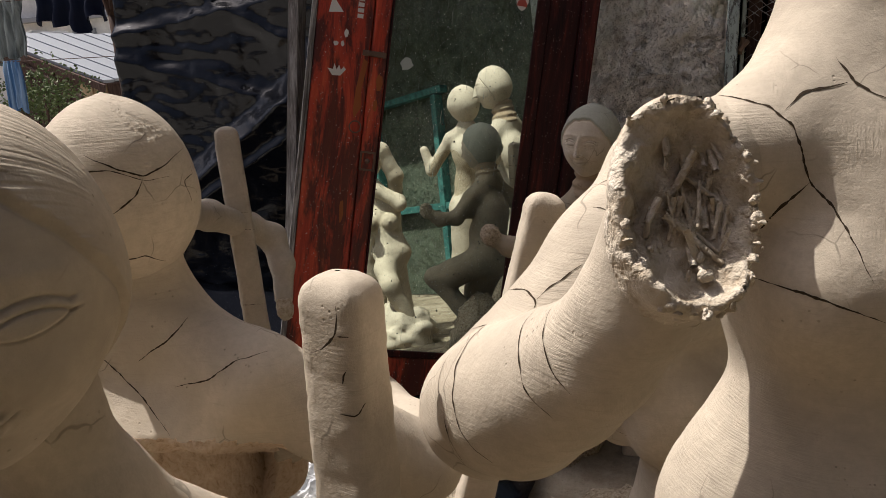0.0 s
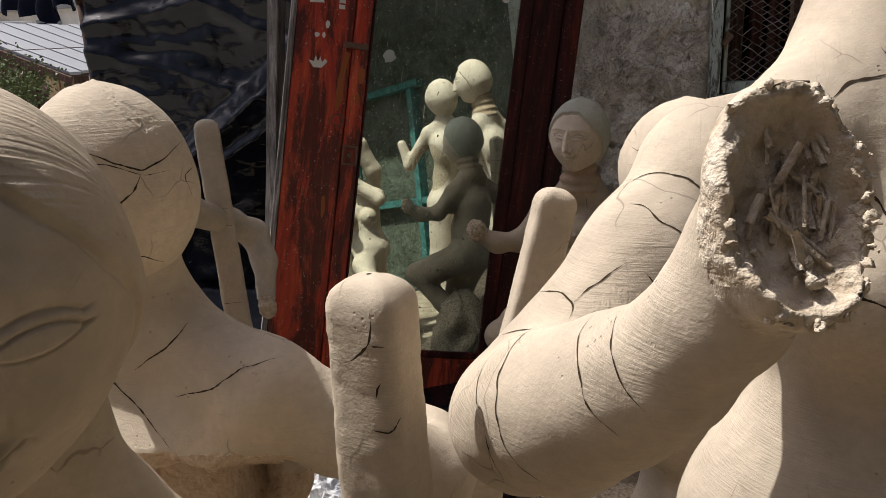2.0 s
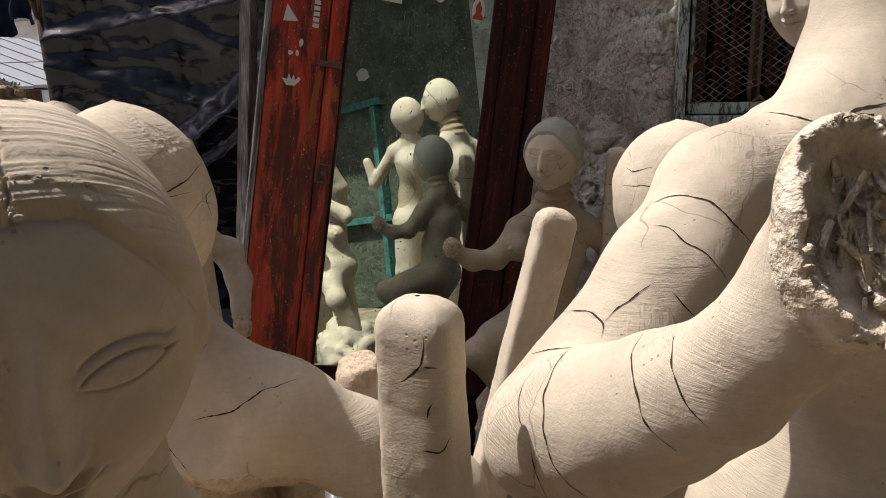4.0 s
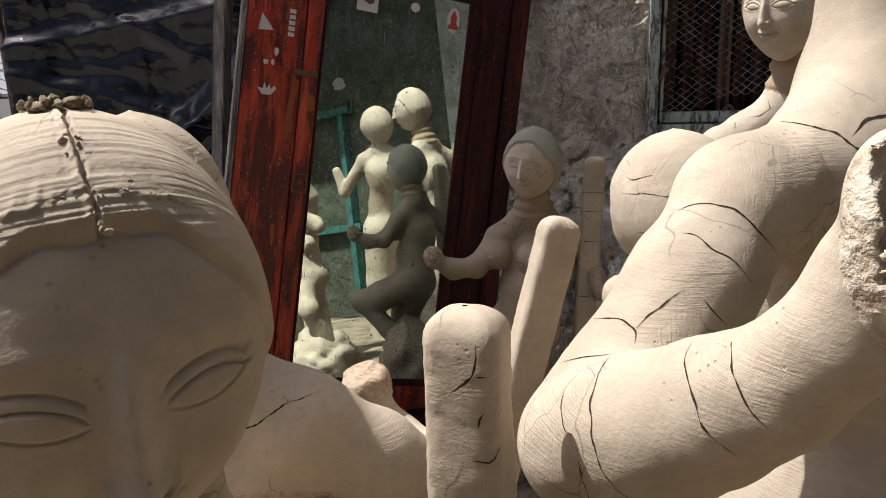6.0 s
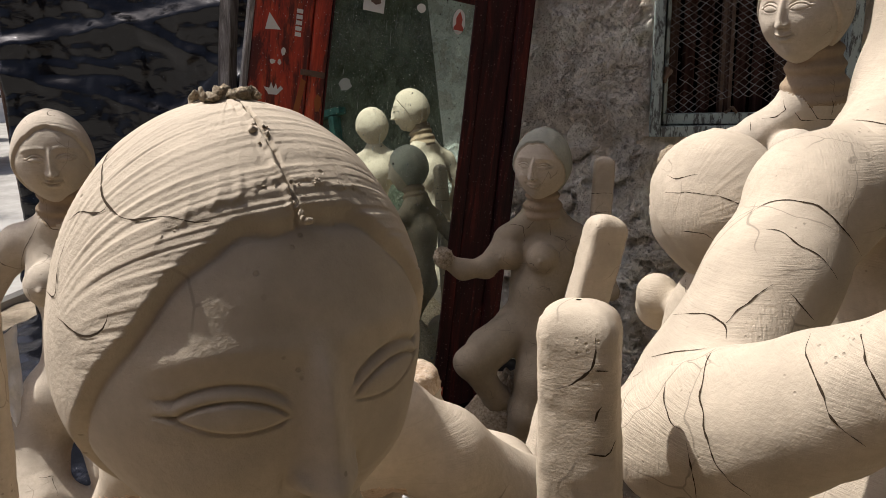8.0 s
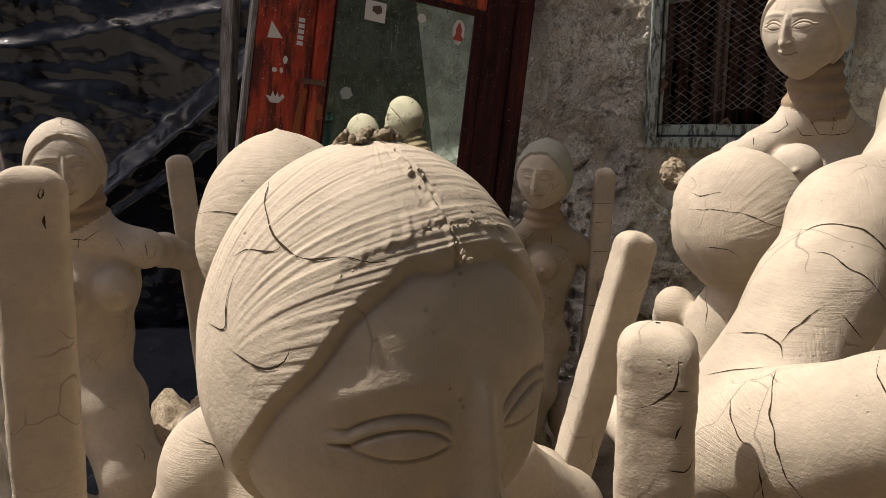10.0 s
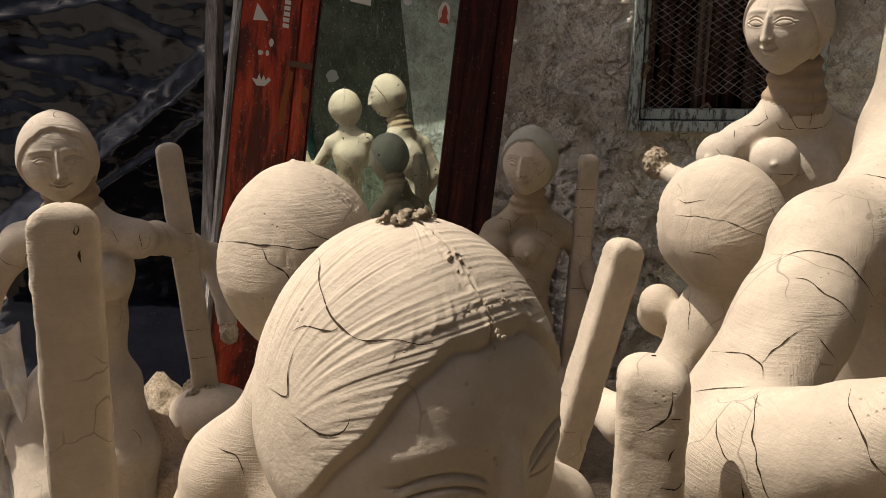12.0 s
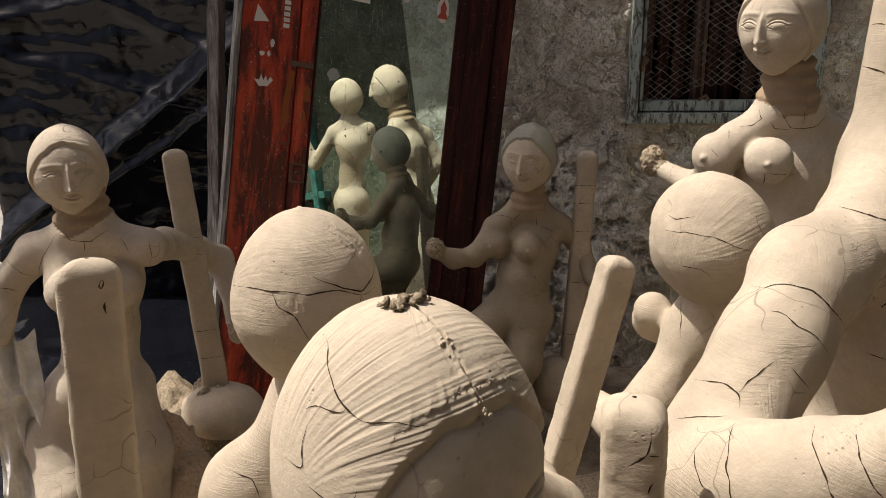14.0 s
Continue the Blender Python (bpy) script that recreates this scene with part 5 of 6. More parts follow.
    statue("clay_figure", "cream clay figure with round head, broken back and snapped wrist", shell,
           [core, head((0.0245, 0.347, 0.6760), 0.0312, 175, 0, 0, nu=360, nv=260, face=False, depth=0.90, comb=0.00007, seed=5, scuff=0.012)], M_CLAY, CR_BALL + [(c, 0.0006, (0.116, 0.071, 0.788)) for c in CR_BALL2], 0.0007, 2, 8, front=(0.2395, 0.1205, 0.7256),
           straw=[((0.0705, 0.453, 0.577), 0.0165, (-0.2, -0.35, 0.9), -0.010), ((0.03, 0.36, 0.36), 0.20), ((0.030, 0.320, 0.581), 0.066, (0.1, -0.5, -0.86), -0.003)], second=M_STRAW)

    # the tall figure with the bent arm
    B = [('c', (0.298, 0.450, 0.81), (0.296, 0.446, 0.725), 0.0235, 0.0255), ('c', (0.294, 0.442, 0.716), (0.259, 0.402, 0.688), 0.0235, 0.021, 0.014), ('c', (0.298, 0.444, 0.716), (0.345, 0.47, 0.69), 0.025, 0.024, 0.02),
         ('e', (0.300, 0.425, 0.655), (0.052, 0.040, 0.058), None, 0.022), ('e', (0.288, 0.396, 0.640), (0.024, 0.022, 0.025), None, 0.010), ('e', (0.322, 0.400, 0.640), (0.024, 0.022, 0.025), None, 0.010),
         ('c', (0.300, 0.425, 0.64), (0.300, 0.425, 0.57), 0.040, 0.038, 0.02), ('e', (0.298, 0.42, 0.525), (0.066, 0.05, 0.06), None, 0.03)]
    B += chain([(0.298, 0.42, 0.52), (0.29, 0.40, 0.36), (0.29, 0.40, FLOOR - 0.01)], [0.06, 0.06, 0.075])
    B += chain([(0.345, 0.47, 0.69), (0.38, 0.48, 0.62), (0.40, 0.45, 0.55)], [0.024, 0.022, 0.018])
    A = chain([(0.262, 0.408, 0.690), (0.237, 0.3873, 0.6803), (0.2178, 0.367, 0.6558), (0.1956, 0.3447, 0.6243)], [0.0210, 0.0221, 0.0208, 0.0234])
    A += [p + (0.012 if i == 0 else 0.0018,) for i, p in enumerate(chain([(0.1847, 0.323, 0.6164), (0.1976, 0.3062, 0.629), (0.2129, 0.2916, 0.644), (0.2246, 0.2774, 0.6581), (0.2336, 0.2672, 0.6743), (0.239, 0.264, 0.688)], [0.0230, 0.0226, 0.0186, 0.0145, 0.0128, 0.0130]))]
    # the snapped wrist: a ragged cup of clay, hollow where the straw core rotted out
    face_ = np.array([0.40, -0.84, 0.34])
    face_ /= np.linalg.norm(face_)
    across = np.cross(face_, (0, 0, 1.0))
    across /= np.linalg.norm(across)
    rise = np.cross(across, face_)
    turn = np.stack([across, face_, rise], 1)
    mouth = np.array([0.2435, 0.2560, 0.6980])
    A += [('e', tuple(mouth - 0.003 * face_), (0.0142, 0.0125, 0.0215), turn, 0.004)]
    arm = model(A, 0.0009, cuts=[(tuple(mouth), tuple(face_), 0.040)], knobs=[(tuple(mouth - 0.003 * face_ - 0.008 * across), 0.0185, 0.0011)], dents=[(tuple(mouth + 0.001 * face_), (0.0122, 0.0066, 0.0190), turn)], seed=6)
    rng = np.random.RandomState(12)
    spots = []
    for _ in range(240):
        q = math.pi + rng.normal(0, 1.1)
        spots.append((mouth + across * 0.0132 * math.cos(q) + rise * 0.0203 * math.sin(q) + face_ * rng.uniform(-0.006, 0.0005) + rng.normal(0, 0.0004, 3), rng.uniform(0.0003, 0.0011)))
    for _ in range(16):
        spots.append((mouth - rise * 0.013 + across * rng.normal(0.002, 0.005) + rise * rng.normal(0, 0.003) - face_ * rng.uniform(0.002, 0.006), rng.uniform(0.0005, 0.0012)))
    cv_, cq_ = crumbs(spots, 9)
    bm = bmesh.new()
    for _ in range(46):
        p = mouth - face_ * rng.uniform(0.003, 0.006) + across * rng.uniform(-0.010, 0.010) + rise * rng.uniform(-0.009, 0.013)
        d = rise * rng.uniform(0.6, 1) + across * rng.normal(0, 0.30) + face_ * rng.normal(0, 0.25)
        long = rng.uniform(0.003, 0.007)
        rod(bm, p - d * long, p + d * long, rng.uniform(0.0003, 0.0008), 6)
    bm.verts.index_update()
    bmesh.ops.triangulate(bm, faces=[f for f in bm.faces if len(f.verts) > 4])
    sv_ = np.array([tuple(v.co) for v in bm.verts])
    sq_ = np.array([[v.index for v in f.verts] for f in bm.faces if len(f.verts) == 4])
    bm.free()
    statue("clay_figure", "large cracked clay figure with bent arm broken off at the wrist", model(B, 0.0024), [arm], M_CLAY, CR_UPPER + CR_FORE + [(c, 0.0010, (0.2449, 0.1173, 0.7266)) for c in CR_CHEST] + [(c, 0.0008, (0.115, 0.074, 0.782)) for c in CR_NECK], 0.0006, 0, 11, front=(0.1667, 0.1107, 0.7276),
           straw=[(tuple(mouth - 0.001 * face_), 0.0140)], rim=[(tuple(mouth), 0.026, tuple(face_), -0.0080, 0.004)], bits=[(cv_, cq_, 3), (sv_, sq_, 2)])

    # the figure by the tall one, facing the mirror
    B = torso((0.236, 0.548, 0.630), (0.234, 0.556, 0.580), (0.208, 0.548, 0.532), (0.278, 0.602, 0.540), (0.250, 0.585, 0.460), (0.252, 0.588, 0.41), 1.12, (-0.8, 0.6), neckr=0.85)
    B += chain([(0.208, 0.548, 0.532), (0.186, 0.565, 0.500), (0.160, 0.60, 0.500)], [0.018, 0.016, 0.013])
    B += chain([(0.278, 0.602, 0.540), (0.250, 0.640, 0.530), (0.211, 0.60, 0.570), (0.207, 0.585, 0.583)], [0.018, 0.015, 0.014, 0.014])
    B += chain([(0.25, 0.588, 0.41), (0.215, 0.60, 0.37), (0.20, 0.63, 0.33), (0.24, 0.64, 0.25)], [0.034, 0.028, 0.024, 0.018])
    B += chain([(0.25, 0.588, 0.41), (0.26, 0.59, 0.30), (0.26, 0.59, FLOOR - 0.01)], [0.035, 0.03, 0.05])
    statue("clay_figure", "cream clay figure with wiped round head turned to the mirror", model(B, 0.0024), [head((0.2325, 0.548, 0.6460), 0.0338, -140, 4, 0, nu=360, nv=260, comb=0.00012, seed=9, depth=1.06)], M_CLAY, CR_RB, 0.0006, 3, 17, front=(0.1164, 0.0707, 0.7885))

    # the seated figure by the plastic sheet
    B = torso((-0.316, 0.712, 0.640), (-0.318, 0.716, 0.600), (-0.376, 0.716, 0.575), (-0.262, 0.724, 0.580), (-0.325, 0.725, 0.490), (-0.332, 0.715, 0.425), 1.08, (0.5, -0.85), 1.0, 1.1, 1.4, 1.15, (0, 0, 0.012))
    B += chain([(-0.376, 0.716, 0.575), (-0.408, 0.705, 0.540), (-0.405, 0.680, 0.500)], [0.018, 0.016, 0.012])
    B += chain([(-0.262, 0.724, 0.580), (-0.285, 0.800, 0.560), (-0.288, 0.880, 0.528), (-0.274, 0.908, 0.508), (-0.258, 0.900, 0.475), (-0.248, 0.880, 0.436)], [0.0165, 0.0165, 0.0165, 0.0165, 0.0150, 0.0115])
    B += chain([(-0.350, 0.712, 0.42), (-0.372, 0.690, 0.38), (-0.345, 0.655, 0.335), (-0.29, 0.69, 0.30)], [0.034, 0.030, 0.026, 0.018])
    B += chain([(-0.310, 0.712, 0.42), (-0.285, 0.700, 0.36), (-0.285, 0.690, 0.28), (-0.28, 0.69, FLOOR - 0.01)], [0.036, 0.030, 0.022, 0.02])
    statue("clay_figure", "seated cream clay figure with cracked neck and outstretched arms", model(B + [("e", (-0.245, 0.875, 0.424), (0.0110, 0.0100, 0.0165), None, 0.003)], 0.0022, knobs=[((-0.245, 0.875, 0.424), 0.018, 0.0014)]),
           [head((-0.318, 0.705, 0.658), 0.0325, 33, -5, 0, nu=400, nv=320, line=1.0, socket=0.8, eye=(0.36, 0.21), seed=12, comb=0.00016)], M_CLAY_B, [(c, 0.0008) for c in CR_SEAT], 0.0007, 8, 21, straw=[((-0.245, 0.875, 0.422), 0.0175)], second=M_RIM, front=(0.116, 0.071, 0.788), necks=[((-0.316, 0.712, 0.650), (-0.318, 0.716, 0.598), 0.027, 4)])

    # the figure beside the mirror door
    B = torso((0.113, 1.066, 0.580), (0.113, 1.072, 0.545), (0.068, 1.066, 0.510), (0.158, 1.078, 0.510), (0.107, 1.062, 0.440), (0.102, 1.058, 0.385), 1.02, (-0.25, -0.95), 1.0, 1.12, 1.3, 1.22, (-0.014, 0, 0.022))
    B += chain([(0.068, 1.066, 0.510), (0.040, 1.045, 0.474), (0.012, 1.030, 0.474), (-0.009, 1.022, 0.487)], [0.0155, 0.0135, 0.0125, 0.010])
    B += chain([(0.158, 1.078, 0.510), (0.186, 1.090, 0.480), (0.205, 1.060, 0.440)], [0.0155, 0.014, 0.012])
    B += chain([(0.080, 1.058, 0.385), (0.045, 1.020, 0.368), (0.026, 0.985, 0.362), (0.055, 1.02, 0.300), (0.07, 1.05, 0.25)], [0.031, 0.027, 0.020, 0.017, 0.013])
    B += chain([(0.115, 1.058, 0.385), (0.108, 1.020, 0.325), (0.096, 1.005, 0.285), (0.075, 1.03, 0.22), (0.07, 1.03, FLOOR)], [0.032, 0.027, 0.020, 0.016, 0.014])
    B += [('e', (-0.013, 1.019, 0.493), (0.013, 0.011, 0.015), None, 0.004)]
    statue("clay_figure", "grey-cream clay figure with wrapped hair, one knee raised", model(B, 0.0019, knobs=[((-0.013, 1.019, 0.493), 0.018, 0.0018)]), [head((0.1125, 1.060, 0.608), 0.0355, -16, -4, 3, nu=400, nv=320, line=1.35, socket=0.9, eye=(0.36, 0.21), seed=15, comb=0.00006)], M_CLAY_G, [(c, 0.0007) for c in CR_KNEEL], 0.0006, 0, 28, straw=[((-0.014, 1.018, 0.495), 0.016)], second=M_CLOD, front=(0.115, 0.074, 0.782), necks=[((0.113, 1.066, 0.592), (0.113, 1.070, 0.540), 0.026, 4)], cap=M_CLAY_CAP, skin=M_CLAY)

    # the higher figure under the window
    B = torso((0.382, 0.895, 0.735), (0.386, 0.898, 0.695), (0.335, 0.892, 0.660), (0.446, 0.915, 0.660), (0.395, 0.90, 0.565), (0.395, 0.90, 0.50), 1.26, (-0.55, -0.83), 0.78, neckr=1.33, lift=(-0.034, 0.0, 0.036))
    B += chain([(0.335, 0.892, 0.660), (0.316, 0.900, 0.622), (0.300, 0.925, 0.605), (0.272, 0.960, 0.616)], [0.0175, 0.0155, 0.014, 0.0105])
    B += chain([(0.446, 0.915, 0.660), (0.475, 0.93, 0.59), (0.47, 0.89, 0.54)], [0.019, 0.017, 0.014])
    B += chain([(0.395, 0.90, 0.49), (0.395, 0.90, 0.33), (0.395, 0.90, FLOOR - 0.01)], [0.045, 0.045, 0.06])
    B += [('e', (0.262, 0.970, 0.624), (0.015, 0.013, 0.019), None, 0.004)]
    statue("clay_figure", "taller pale clay figure with wrapped hair, smiling, by the window", model(B, 0.0019, knobs=[((0.262, 0.970, 0.624), 0.021, 0.0022)]), [head((0.366, 0.885, 0.778), 0.0390, -42, -2, 0, nu=420, nv=340, line=1.0, socket=0.8, eye=(0.36, 0.21), seed=19, comb=0.00006)], M_CLAY_B, [(c, 0.0008) for c in CR_SMILE], 0.0006, 0, 33, straw=[((0.260, 0.972, 0.625), 0.022)], second=M_CLOD, front=(0.115, 0.074, 0.782), necks=[((0.380, 0.893, 0.755), (0.386, 0.898, 0.692), 0.032, 4)])

    # the figure beyond, met only in the mirror
    B = torso((0.690, 0.478, 0.805), (0.698, 0.470, 0.765), (0.676, 0.420, 0.738), (0.727, 0.518, 0.735), (0.72, 0.430, 0.600), (0.72, 0.42, 0.52), 1.3, (0.85, -0.5))
    B += chain([(0.676, 0.420, 0.738), (0.657, 0.340, 0.650), (0.642, 0.330, 0.716)], [0.021, 0.018, 0.014])
    B += chain([(0.72, 0.42, 0.52), (0.74, 0.38, 0.36), (0.75, 0.36, FLOOR - 0.01)], [0.055, 0.05, 0.05])
    statue("clay_figure", "pale clay figure with crumbling straw-filled back", model(B, 0.004), [head((0.685, 0.482, 0.834), 0.046, 125, 0, 0, nu=90, nv=70, face=False, seed=23)], M_CLAY_B, [], 0.0014, 8, 41, straw=[((0.65, 0.42, 0.63), 0.075)], second=M_CLOD)


build_figures()


def post(name, a, b, w, t, yaw, label, seed=0, cracks=(), rings=(), gourd=None, taper=0.9, width=0.00065, mat=None):
    """A flat-sided clay bar with a rounded top, from its foot a to its top b; some end in a round gourd."""
    a, b = Vector(a), Vector(b)
    d = b - a
    up = d.normalized()
    side = Vector((math.cos(radians(yaw)), math.sin(radians(yaw)), 0))
    side = (side - up * side.dot(up)).normalized()
    dep = up.cross(side)
    nu, nv = 64, 150
    V, Q = [], []
    L = d.length
    for j in range(nv + 1):
        z = L * (1 - (1 - j / nv) ** 1.6)
        e = max(0.0, (z - (L - w * 0.42)) / (w * 0.42))
        k_ = (1 + (taper - 1) * z / L) * math.sqrt(max(0.0, 1 - e ** 2.6 * 0.999))
        for i in range(nu):
            q = math.tau * i / nu
            c, s = math.cos(q), math.sin(q)
            x = math.copysign(abs(c) ** 0.46, c) * w / 2 * k_
            y = math.copysign(abs(s) ** 0.46, s) * t / 2 * k_
            p = a + up * z + side * x + dep * y
            p += (side * c + dep * s) * (0.0006 * noise.noise(p * 60 + Vector((seed, 0, 0))) + 0.0003 * noise.noise(p * 260) + 0.0002 * noise.noise(p * 700))
            V.append(p)
    for j in range(nv):
        for i in range(nu):
            Q.append((j * nu + i, j * nu + (i + 1) % nu, (j + 1) * nu + (i + 1) % nu, (j + 1) * nu + i))
    lines = list(cracks)
    for z in rings:
        c = a + up * z
        lines.append([c + side * math.cos(q) * w * 0.5 + dep * math.sin(q) * t * 0.5 + up * 0.002 * math.sin(q + seed) for q in np.linspace(0, math.tau, 17)])
    V, Q = np.array([tuple(v) for v in V]), np.array(Q)
    ob = tagged(mesh_ob(name, V, Q, mat or M_CLAY), label, "clay bar", "upright clay bars")
    cv, cf = crack_ribbons(V, Q, lines, width)
    if cf:
        mesh_ob("crack_lines", cv, cf, M_CRACK, ob)["kind"] = "stuff"
    if gourd:
        mesh_ob("gourd", *model([('e', gourd[0], gourd[1])], 0.0025, rough=0.001, seed=seed), mat or M_CLAY, ob)
    return ob


post("clay_bar", (0.1640, 0.276, FLOOR), (0.1510, 0.2905, 0.6700), 0.0230, 0.0200, -10, "cracked cream clay bar with a rounded top standing upright", 1, CR_POST, taper=0.93)
post("clay_bar", (0.056, 0.455, FLOOR), (0.1695, 0.4955, 0.6530), 0.0235, 0.019, 25, "leaning cream clay bar with scraped edges", 2, rings=())
post("clay_bar", (0.172, 1.07, FLOOR), (0.193, 1.08, 0.618), 0.029, 0.022, 10, "slender clay bar with ring cracks rising from a round gourd", 3, rings=(0.40, 0.375, 0.335, 0.26, 0.18), gourd=((0.158, 1.065, 0.27), (0.034, 0.032, 0.045)), width=0.0009)
post("clay_bar", (-0.250, 0.836, FLOOR), (-0.2915, 0.860, 0.655), 0.0315, 0.018, 30, "tall flat clay bar with ring cracks rising from a round gourd", 4, rings=(0.383, 0.362, 0.268, 0.233), gourd=((-0.258, 0.838, 0.333), (0.052, 0.042, 0.034)), width=0.0008)
post("clay_bar", (-0.052, 0.262, FLOOR), (-0.0395, 0.300, 0.7105), 0.0235, 0.014, 28, "flat cream clay bar with dark scratch marks near its top", 5, CR_BOARD)


# ---- loose stuff on the ground ----
def lump(name, c, r, mat, label, cat, seed=0, amp=0.25, f=40, nu=48, nv=28, group=""):
    """An uneven clod, half sunk."""
    V, Q = [], []
    for j in range(nv + 1):
        th = -math.pi / 2 + math.pi * j / nv
        for i in range(nu):
            ph = math.tau * i / nu
            d = Vector((math.cos(th) * math.cos(ph), math.cos(th) * math.sin(ph), math.sin(th)))
            p = Vector((d.x * r[0], d.y * r[1], d.z * r[2]))
            k_ = 1 + amp * noise.fractal(p * f * 0.5 + Vector((seed, seed, 0)), 0.7, 2.0, 5)
            V.append(Vector(c) + p * k_)
    for j in range(nv):
        for i in range(nu):
            Q.append((j * nu + i, j * nu + (i + 1) % nu, (j + 1) * nu + (i + 1) % nu, (j + 1) * nu + i))
    return tagged(mesh_ob(name, V, Q, mat), label, cat, group)


lump("straw_mound", (-0.30, 0.86, 0.235), (0.085, 0.065, 0.13), M_CLOD, "rough straw and clay base behind the seated figure", "mound", 1)
lump("straw_mound", (-0.285, 0.745, 0.25), (0.055, 0.055, 0.115), M_STRAW, "straw-bound clay base under the seated figure", "mound", 2)
lump("straw_mound", (0.070, 1.05, 0.22), (0.060, 0.055, 0.10), M_CLOD, "grey clay base under the kneeling figure", "mound", 3)
lump("straw_mound", (0.395, 0.90, 0.24), (0.10, 0.09, 0.12), M_CLOD, "rough clay base under the taller figure", "mound", 4)
lump("straw_mound", (0.25, 0.60, 0.20), (0.09, 0.08, 0.07), M_CLAY_B, "straw-bound clay base under the figure by the bar", "mound", 5)


def crumpled(name, c, size, mat, label, cat, seed, n=34, tilt=(20, 0, 0), soft=False):
    """A crumpled sheet: a wrinkled square, folded by ridged noise."""
    m = pose(*c, *tilt)
    V, Q = [], []
    for j in range(n + 1):
        for i in range(n + 1):
            u, v = (i / n - 0.5) * 2, (j / n - 0.5) * 2
            e = 0
            for k_, (f, a) in enumerate(((1.6, 0.55), (3.6, 0.20), (8.0, 0.04)) if soft else ((2.2, 0.34), (4.7, 0.20), (9.0, 0.08))):
                e += a * (1 - 2 * abs(noise.noise(Vector((u * f + seed, v * f - seed, k_)))))
            w = 0.75 + 0.25 * noise.noise(Vector((u * 2, v * 2, seed + 5)))
            V.append(m @ Vector((u * size[0] * w, v * size[1] * w, e * size[2])))
    for j in range(n):
        for i in range(n):
            a = j * (n + 1) + i
            Q.append((a, a + 1, a + n + 2, a + n + 1))
    n0 = len(V)
    V += [v + Vector((0, 0.0006, -0.0008)) for v in V[:n0]]
    Q += [tuple(i + n0 for i in reversed(q)) for q in Q[:]]
    return tagged(mesh_ob(name, V, Q, mat, smooth=soft), label, cat)


crumpled("crumpled_paper", (0.050, 0.43, 0.490), (0.045, 0.035, 0.022), M_SHEET, "crumpled grey paper lying on the rubble", "paper", 3)
lump("rubble", (0.03, 0.50, 0.30), (0.12, 0.08, 0.155), M_GROUND, "heap of dry clay rubble and straw", "heap", 7, 0.3)
crumpled("crumpled_paper", (-0.185, 0.80, 0.262), (0.06, 0.05, 0.035), M_SHEET, "crumpled silver-white plastic scrap", "plastic scrap", 8, tilt=(50, 10, 20))
crumpled("plastic_wrap", (-0.392, 0.68, 0.37), (0.040, 0.17, 0.030), M_WRAP, "hanging strip of torn whitish plastic", "plastic wrap", 11, 60, (84, -6, 20), True)
crumpled("plastic_wrap", (-0.432, 0.71, 0.57), (0.020, 0.085, 0.020), M_WRAP, "torn whitish plastic strip hung on the sheet", "plastic wrap", 14, 50, (84, 0, 10), True)
lump("rubble", (0.22, 0.88, 0.165), (0.13, 0.08, 0.035), M_CLOD, "low heap of grey clay rubble", "heap", 9, 0.35)


def gsheet_fn(u, v):
    return 0.006 * noise.fractal(Vector((u * 6, v * 6, 2)), 0.6, 2, 4) + 0.006 * abs(noise.noise(Vector((u * 20, v * 16, 5)))) + 0.010


# Black sheet added so that the ground behind the figures stays dark.
gs = displaced_sheet("ground_sheet", (-1.1, 0.62, FLOOR + 0.004), (1.16, 0, 0), (0, 0.98, 0.0), 90, 80, gsheet_fn, M_TARP, 0.0015)
tagged(gs, "black sheeting added over the earth to darken it", "tarpaulin")


